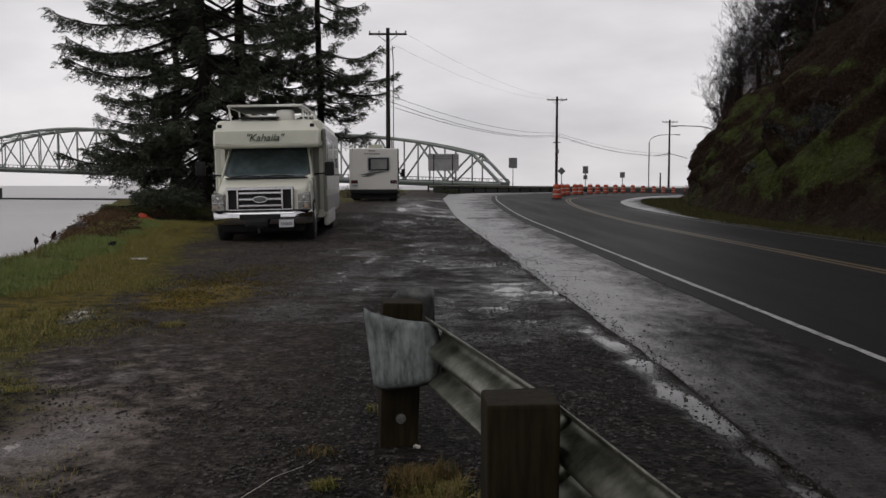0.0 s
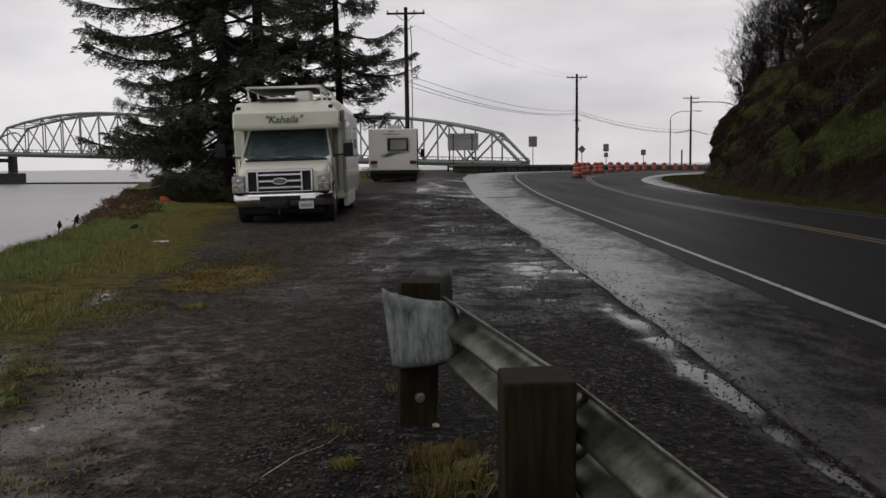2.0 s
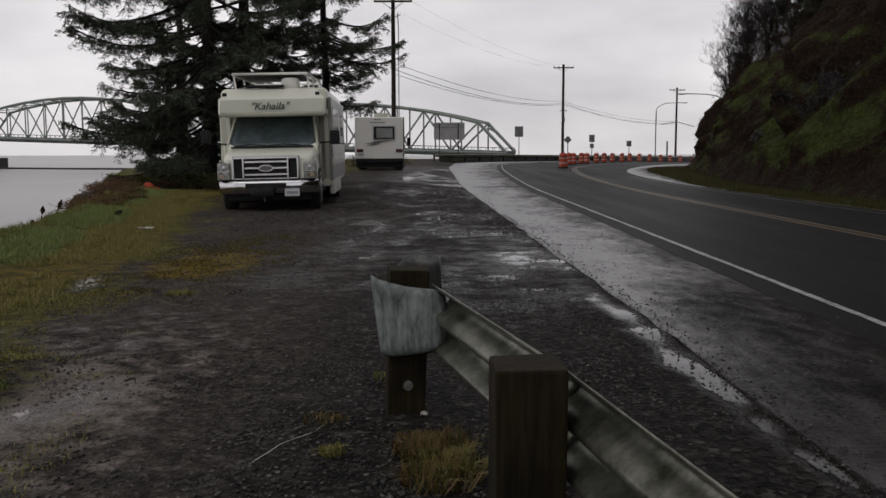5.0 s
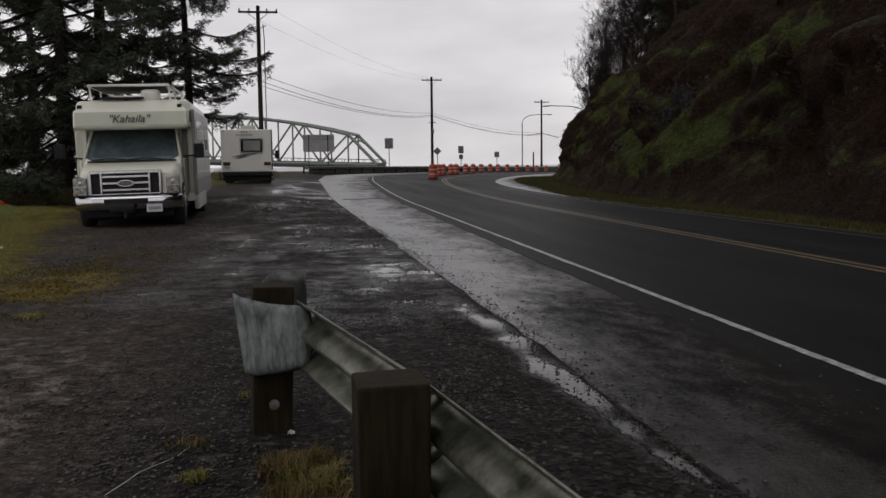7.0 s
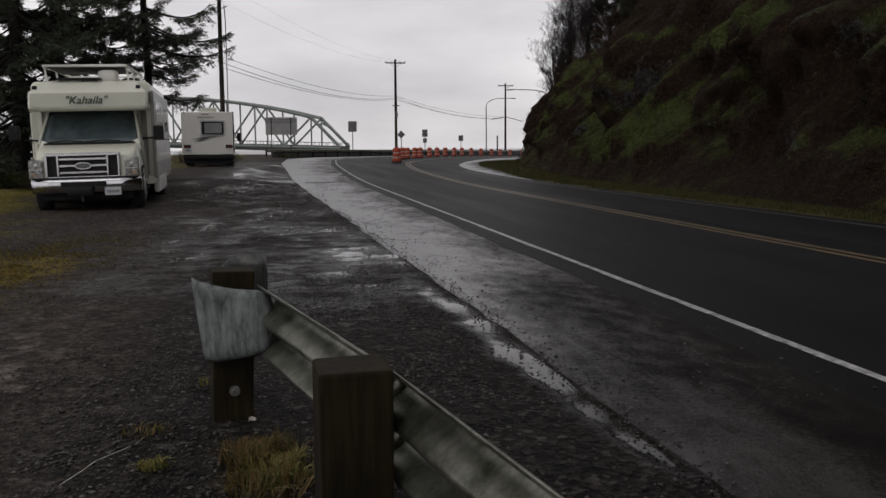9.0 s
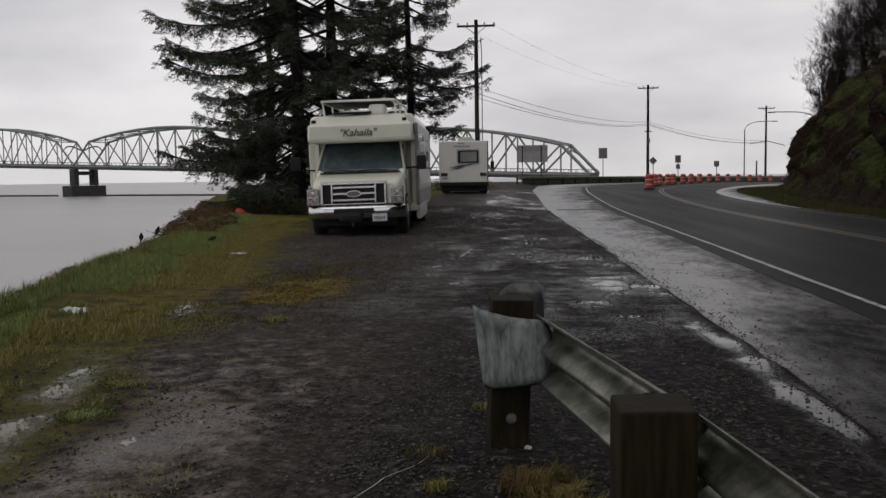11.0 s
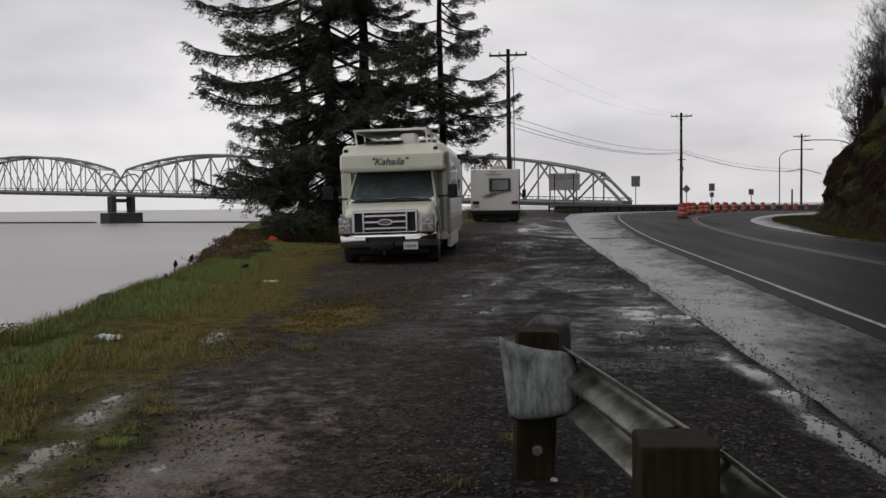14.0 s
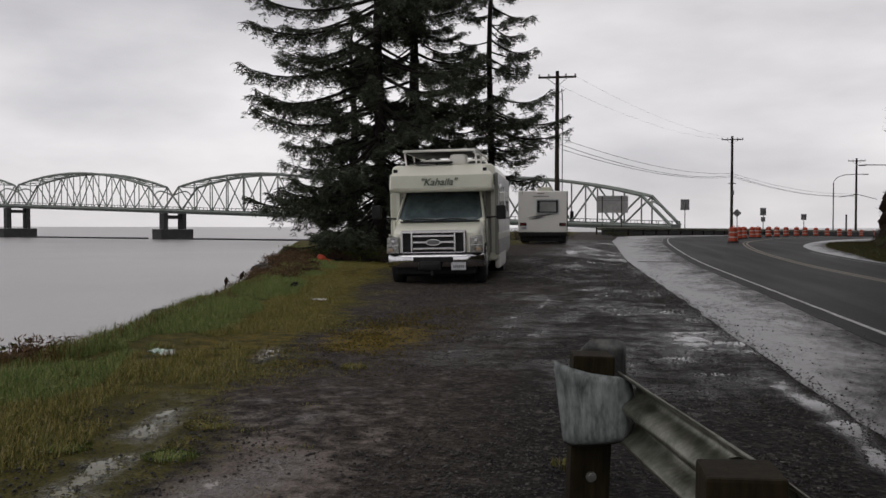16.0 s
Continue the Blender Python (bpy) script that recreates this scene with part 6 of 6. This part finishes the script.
tuft(-0.55, 4.1, 0.12, 90, 0.05, M_DRYGRASS, "thin dry grass on the gravel", 65)
tuft(-0.28, 4.9, 0.12, 120, 0.07, M_BLADE, "green weed beside the guardrail end", 66)
tuft(-2.36, 7.9, 0.14, 150, 0.08, M_BLADE, "dark green weed on the gravel", 67)
tuft(0.75, 3.6, 0.12, 120, 0.06, M_DRYGRASS, "dry weed on the roadside gravel", 68)
tuft(0.95, 2.9, 0.10, 120, 0.06, M_DRYGRASS, "dry weed on the roadside gravel", 69)
tuft(-2.52, 4.72, 0.17, 420, 0.03, M_LUSH, "low green grass clump between puddles", 70)
tuft(-3.2, 4.75, 0.16, 380, 0.032, M_LUSH, "low green grass clump between puddles", 71)
tuft(-2.62, 5.5, 0.2, 420, 0.03, M_BLADE, "low straw grass clump between puddles", 72)


def pebbles(name, x, y, size, mat, label, seed, lift=0.3):
    """Small angular stones, joined."""
    g = np.random.default_rng(seed)
    base = np.array([(1, 0, 0), (-1, 0, 0), (0, 1, 0), (0, -1, 0), (0, 0, 0.8), (0, 0, -0.6)], float)
    tri = np.array([(0, 2, 4), (2, 1, 4), (1, 3, 4), (3, 0, 4), (2, 0, 5), (1, 2, 5), (3, 1, 5), (0, 3, 5)])
    m = len(x)
    s = np.asarray(size).reshape(-1, 1, 1)
    v = base[None] * (1 + g.normal(0, 0.28, (m, 6, 3)))
    a = g.uniform(0, 2 * np.pi, m)
    c, d = np.cos(a)[:, None], np.sin(a)[:, None]
    v = np.stack([v[..., 0] * c - v[..., 1] * d, v[..., 0] * d + v[..., 1] * c, v[..., 2] * 0.75], -1) * s
    v += np.stack([x, y, land(x, y) + np.asarray(size) * lift], 1)[:, None, :]
    f = (tri[None] + 6 * np.arange(m)[:, None, None]).reshape(-1, 3)
    me = bpy.data.meshes.new(name)
    me.vertices.add(6 * m)
    me.vertices.foreach_set("co", v.astype(np.float32).ravel())
    me.loops.add(f.size)
    me.loops.foreach_set("vertex_index", f.astype(np.int32).ravel())
    me.polygons.add(len(f))
    me.polygons.foreach_set("loop_start", np.arange(0, f.size, 3, dtype=np.int32))
    me.update(calc_edges=True)
    me.materials.append(mat)
    return tagged(new(name, me), label, "gravel", "", "stuff")


n = 75000
yp = 2.4 + 30 * rng.random(n) ** 1.9
xp = -3.6 + 5.1 * rng.random(n)
dens = rough_field(xp, yp, 0.9, 4.4) + 0.25
k = rng.random(n) < np.clip(0.55 + dens * 0.8, 0.12, 1)
k &= xp < lot_edge(yp) - 0.02
k &= ~((np.abs(xp + 2.74 + 0.22 * (yp - 4.3)) < 0.22) & (yp < 6.6) & (rng.random(n) < 0.6))
k &= ~((xp > 1.12) & (yp < 10.5) & (rng.random(n) < 0.93))
k &= ~((xp > -1.0) & (yp > 7.2) & (yp < 14) & (rng.random(n) < 0.6))
xp, yp = xp[k], yp[k]
pebbles("gravel", xp, yp, 0.0034 + 0.010 * rng.random(len(xp)) ** 4 + 0.00045 * yp, M_PEBBLE, "loose wet gravel on the pull-out", 9)
# larger crushed stone between the rail and the pool
n = 16000
yc = 2.3 + 7.5 * rng.random(n) ** 1.4
xc = -0.95 + 2.45 * rng.random(n)
k = (rough_field(xc, yc, 1.3, 9.2) > -0.35 + 0.5 * rng.random(n)) & (xc < lot_edge(yc) - 0.05) & ~((np.abs(xc - (1.70 - 0.047 * yc)) < 0.10) & (rng.random(n) < 0.97))
pebbles("crushed_stone", xc[k], yc[k], 0.005 + 0.009 * rng.random(int(k.sum())) ** 3, M_PEBBLE, "dark crushed stone beside the guardrail", 19)
n = 2000
ye = 2.6 + 16 * rng.random(n) ** 1.5
pebbles("edge_stones", lot_edge(ye) + rng.normal(-0.02, 0.07, n), ye, 0.004 + 0.008 * rng.random(n) ** 2, M_PEBBLE, "dark stones along the broken edge of the shoulder", 29, 0.8)
# stones washed over the shoulder
n = 900
ys_ = 4 + 24 * rng.random(n) ** 1.4
xs_ = lot_edge(ys_) + 0.05 + 1.5 * rng.random(n) ** 2.2
pebbles("loose_stones", xs_, ys_, 0.006 + 0.009 * rng.random(n) ** 2, M_PEBBLE, "scattered dark stones on the wet shoulder", 10, 1.2)


# ---------------------------------------------------------------- shore rocks, reeds, bushes
def rock_mesh(seed):
    bm = bmesh.new()
    bmesh.ops.create_icosphere(bm, subdivisions=2, radius=1.0)
    for v in bm.verts:
        d = noise.noise(v.co * 1.1 + Vector((seed * 3.1, 0, 0)))
        v.co *= 1 + 0.45 * d
        v.co.z *= 0.7
    return bm


rr = random.Random(8)
rock_data = []
for s in range(5):
    o = part("shore_rock", rock_mesh(s), M_ROCK)
    tagged(o, "dark angular riprap rock on the shore", "rock", "riprap rocks")
    rock_data.append(o)
for i in range(70):
    y = 13.0 + 4.6 * rr.random() if i < 46 else rr.uniform(4, 34)
    off = rr.uniform(0.10, 0.7) if i < 46 else rr.uniform(0.25, 1.3)
    x = float(bank_crest(y)) - off
    s = rr.uniform(0.15, 0.25) if i < 46 else rr.uniform(0.16, 0.4)
    m = pose(x, y, (-0.05 - 0.28 * off) if i < 46 else land_at(x, y) + s * 0.28, rr.uniform(-20, 20), rr.uniform(-20, 20), rr.uniform(0, 360)) @ Matrix.Diagonal((s, s * rr.uniform(0.7, 1.2), s, 1))
    o = rock_data[i] if i < 5 else new("shore_rock", rock_data[i % 5].data)
    if i >= 5:
        tagged(o, "dark angular riprap rock on the shore", "rock", "riprap rocks")
    o.matrix_world = m


def bush(x, y, r, h, n, mat, label, seed, name="bush", leaf=0.055, twig=M_TWIG):
    g = random.Random(seed)
    z0 = land_at(x, y)
    t = thing(name, pose(x, y, z0 - 0.05), label, "bush")
    limbs, radii, pts = [], [], []
    for i in range(n):
        a, q = g.uniform(0, 2 * math.pi), g.random() ** 0.5
        e = Vector((math.cos(a) * r * q, math.sin(a) * r * q, h * g.uniform(0.45, 1.05) * (1 - 0.45 * q * q)))
        b = Vector((math.cos(a) * r * q * 0.35, math.sin(a) * r * q * 0.35, 0))
        c = (b + e) / 2 + Vector((g.gauss(0, 0.05), g.gauss(0, 0.05), 0.1 * h))
        limbs.append([b, c, e])
        radii.append([0.010, 0.007, 0.003])
        for k in range(7):
            u = 0.35 + 0.65 * g.random()
            pts.append(c.lerp(e, u) + Vector((g.gauss(0, 0.06), g.gauss(0, 0.06), g.gauss(0, 0.05))))
    tagged(strands("stems_mass", limbs, radii, twig, t, 3), kind="stuff")
    lf = leaf_cloud("foliage", pts, leaf, mat, "", "", 0.4, 4, seed, "", 0.2, 0.25)
    lf.parent = t
    tagged(lf, kind="stuff")
    return t


bush(-11.2, 27.3, 1.0, 0.30, 110, M_RUSTY, "brown leafless bush on the edge of the bank", 1)
bush(-10.3, 25.0, 0.9, 0.22, 90, M_RUSTY, "low brown bush on the edge of the bank", 2)
for i in range(11):
    yb = 18.9 + 0.95 * i
    bush(float(bank_crest(yb)) + 0.1 + 0.3 * math.sin(i * 2.7), yb, 0.75, 0.17 + 0.02 * i, 75, M_RUSTY, "rusty brown brush along the crest of the bank", 200 + i)
bush(-5.85, 8.0, 0.36, 0.75, 60, M_FERN, "dark twiggy shrub at the edge of the bank", 6, "bush", 0.07)
for i in range(7):
    bush(float(bank_crest(6.0 + 0.33 * i)) - 0.22, 6.0 + 0.33 * i, 0.32, 0.38, 70, M_RUSTY, "low rusty brush at the edge of the bank", 230 + i)
bush(-6.1, 7.75, 0.42, 0.85, 70, M_FERN, "dark twiggy bush at the edge of the bank", 4, "bush", 0.07)
bush(-6.1, 7.4, 0.5, 0.35, 60, M_BRUSH, "low brown brush at the edge of the bank", 5)
for i in range(9):
    bush(-8.9 + 0.42 * i + 0.2 * math.sin(i * 3), 27.2 + 0.35 * math.sin(i * 1.9), 0.6, 0.55 + 0.15 * math.sin(i * 2.3), 60, M_BRUSH if i % 3 else M_FERN, "low tangled brush under the spruces", 20 + i)
for i in range(6):
    bush(-5.6 + 0.55 * i, 56.0 + 1.5 * math.sin(i * 2), 0.9, 0.9, 60, M_FERN if i % 2 else M_BRUSH, "low scrub beyond the motorhome", 40 + i)
for i in range(3):
    bush(0.2 + 0.6 * i, 96.5 - 0.8 * i, 0.7, 0.6, 40, M_FERN, "low scrub at the end of the far guardrail", 50 + i)

for i, (x, y, h) in enumerate(((-7.0, 16.1, 0.46), (-6.95, 15.6, 0.42), (-6.9, 15.2, 0.28), (-6.8, 14.8, 0.24), (-7.2, 16.9, 0.26))):
    x = float(bank_crest(y)) - 0.08 - 0.06 * i
    t = thing("dead_stalk", pose(x, y, land_at(x, y) - 0.05, 8 * math.sin(i * 2.0), 14 * math.cos(i * 1.7), 0), "dark dead plant stalk on the shore", "plant", "dead stalks")
    part("stem", one(tube, [(0, 0, 0), (0.02, 0, h * 0.6), (0.05, 0.02, h)], [0.012, 0.010, 0.006], 5), M_TWIG, t)
    part("seed_head", one(tube, [(0.03, 0.01, h * 0.7), (0.045, 0.015, h * 0.86), (0.055, 0.02, h * 1.05)], [0.012, 0.045, 0.008], 6), M_BRUSH, t)
bush(-7.45, 15.2, 0.34, 0.5, 40, M_BRUSH, "dry grey weed on the shore rocks", 77)

# orange netting heap under the spruces, and litter
t = thing("safety_netting", pose(-8.75, 26.6, land_at(-8.75, 26.6)), "crumpled orange plastic netting heaped under the spruce", "netting")
bm = bmesh.new()
bmesh.ops.create_icosphere(bm, subdivisions=3, radius=0.15)
for v in bm.verts:
    v.co *= 1 + 0.5 * noise.noise(v.co * 5)
    v.co.z = max(v.co.z * 0.75 + 0.12, 0)
part("heap", bm, M_ORANGE, t)
part("loose_end", one(tube, [(0.12, 0, 0.08), (0.25, 0.05, 0.05), (0.36, 0.0, 0.03)], [0.05, 0.035, 0.02], 5), M_ORANGE, t)


def crumple(x, y, w, d, h, mat, label, seed):
    bm = bmesh.new()
    bmesh.ops.create_grid(bm, x_segments=9, y_segments=7, size=0.5)
    for v in bm.verts:
        k = v.co.copy()
        v.co.x *= w * (1 + 0.4 * noise.noise(k * 4 + Vector((seed, 0, 0))))
        v.co.y *= d * (1 + 0.5 * noise.noise(k * 4 + Vector((0, seed, 0))))
        v.co.z = h * (0.6 + noise.noise(k * 5 + Vector((seed, seed, 0))))
    bmesh.ops.solidify(bm, geom=bm.faces[:], thickness=0.006)
    o = part("litter", bm, mat)
    o.location = (x, y, land_at(x, y) + 0.02)
    return tagged(o, label, "litter")


crumple(-4.32, 8.05, 0.20, 0.14, 0.05, M_LITTER, "crumpled pale green and white plastic litter on grass", 1)
crumple(-4.22, 8.0, 0.10, 0.09, 0.05, M_PAPER, "scrap of white litter on grass", 2)
crumple(-4.9, 14.7, 0.22, 0.12, 0.03, M_PAPER, "flat pale scrap of litter on grass", 3)
crumple(-6.1, 16.8, 0.12, 0.1, 0.12, M_BLACK, "small dark scrap of litter on grass", 4)
crumple(-0.09, 4.12, 0.03, 0.02, 0.015, M_PAPER, "small white scrap beside the guardrail post", 5)
for i, (x, y, ln, a) in enumerate(((-0.66, 3.75, 0.62, 68), (-2.2, 8.4, 0.4, 5), (-1.2, 3.9, 0.25, 30), (-1.5, 6.4, 0.3, 100), (-0.35, 5.6, 0.28, 20), (-2.9, 8.9, 0.5, 8))):
    c, s = math.cos(radians(a)), math.sin(radians(a))
    pts = [(x + c * ln * (u - 0.5) + 0.012 * math.sin(u * 9), y + s * ln * (u - 0.5), land_at(x, y) + 0.012 + 0.012 * math.sin(u * 6)) for u in (0, 0.2, 0.4, 0.6, 0.8, 1)]
    tagged(part("fallen_twig", one(tube, pts, [0.0014, 0.002, 0.0022, 0.0018, 0.0014, 0.0008], 5), M_PAPER if i == 0 else M_TWIG), "thin dry twig lying on the gravel", "twig", "fallen twigs")

# ---------------------------------------------------------------- growth on the hillside
hp_moss, hp_brush = [], []
hr = random.Random(77)
for i in range(26000):
    y = 8 + 54 * hr.random()
    h = 11 * hr.random() ** 1.15
    p = hill_point(y, h)
    q = noise.noise(Vector((y * 0.3, h * 0.35, 3.0))) + 0.4 * noise.noise(Vector((y * 1.1, h * 1.1, 7.0)))
    if patches(HILL_ROCK, y, h) + 0.5 * noise.noise(Vector((y * 0.9, h * 0.9, 12.0))) > 0.45:
        continue
    q += 0.5 * patches(HILL_MOSS, y, h)
    if q > 0.02:
        hp_moss.append((p[0] - 0.03, p[1], p[2]))
    elif q < -0.04 or h < 0.9:
        hp_brush.append((p[0] - 0.05, p[1], p[2]))
leaf_cloud("moss_and_ferns", hp_moss[::3], 0.10, M_FERN, "dark green moss and ferns on the hillside", "hill plants", 0.3, 5, 5, "stuff", 0.15, 0.16)
leaf_cloud("hill_brush", hp_brush, 0.20, M_BRUSH, "brown dead bracken and brush on the hillside", "hill plants", 0.3, 4, 6, "stuff", 0.25, 0.05)

# brush that closes the foot of the ridge trees
rg = random.Random(31)
under = []
for i in range(8000):
    u = 30 * rg.random()
    x, y, z = hill_point(61.5 - 0.62 * u, 3.7 + 0.30 * u, False)
    under.append((x + rg.gauss(0.3, 0.5), y + rg.gauss(0, 0.5), z + (1.7 + 3.6 * float(step(13, 19, u))) * rg.random() ** 1.5 - 0.2))
leaf_cloud("ridge_brush", under, 0.30, M_BRUSH, "dark bare brush along the ridge under the trees", "hill plants", 0.6, 4, 16, "stuff", 0.1, 0.05)
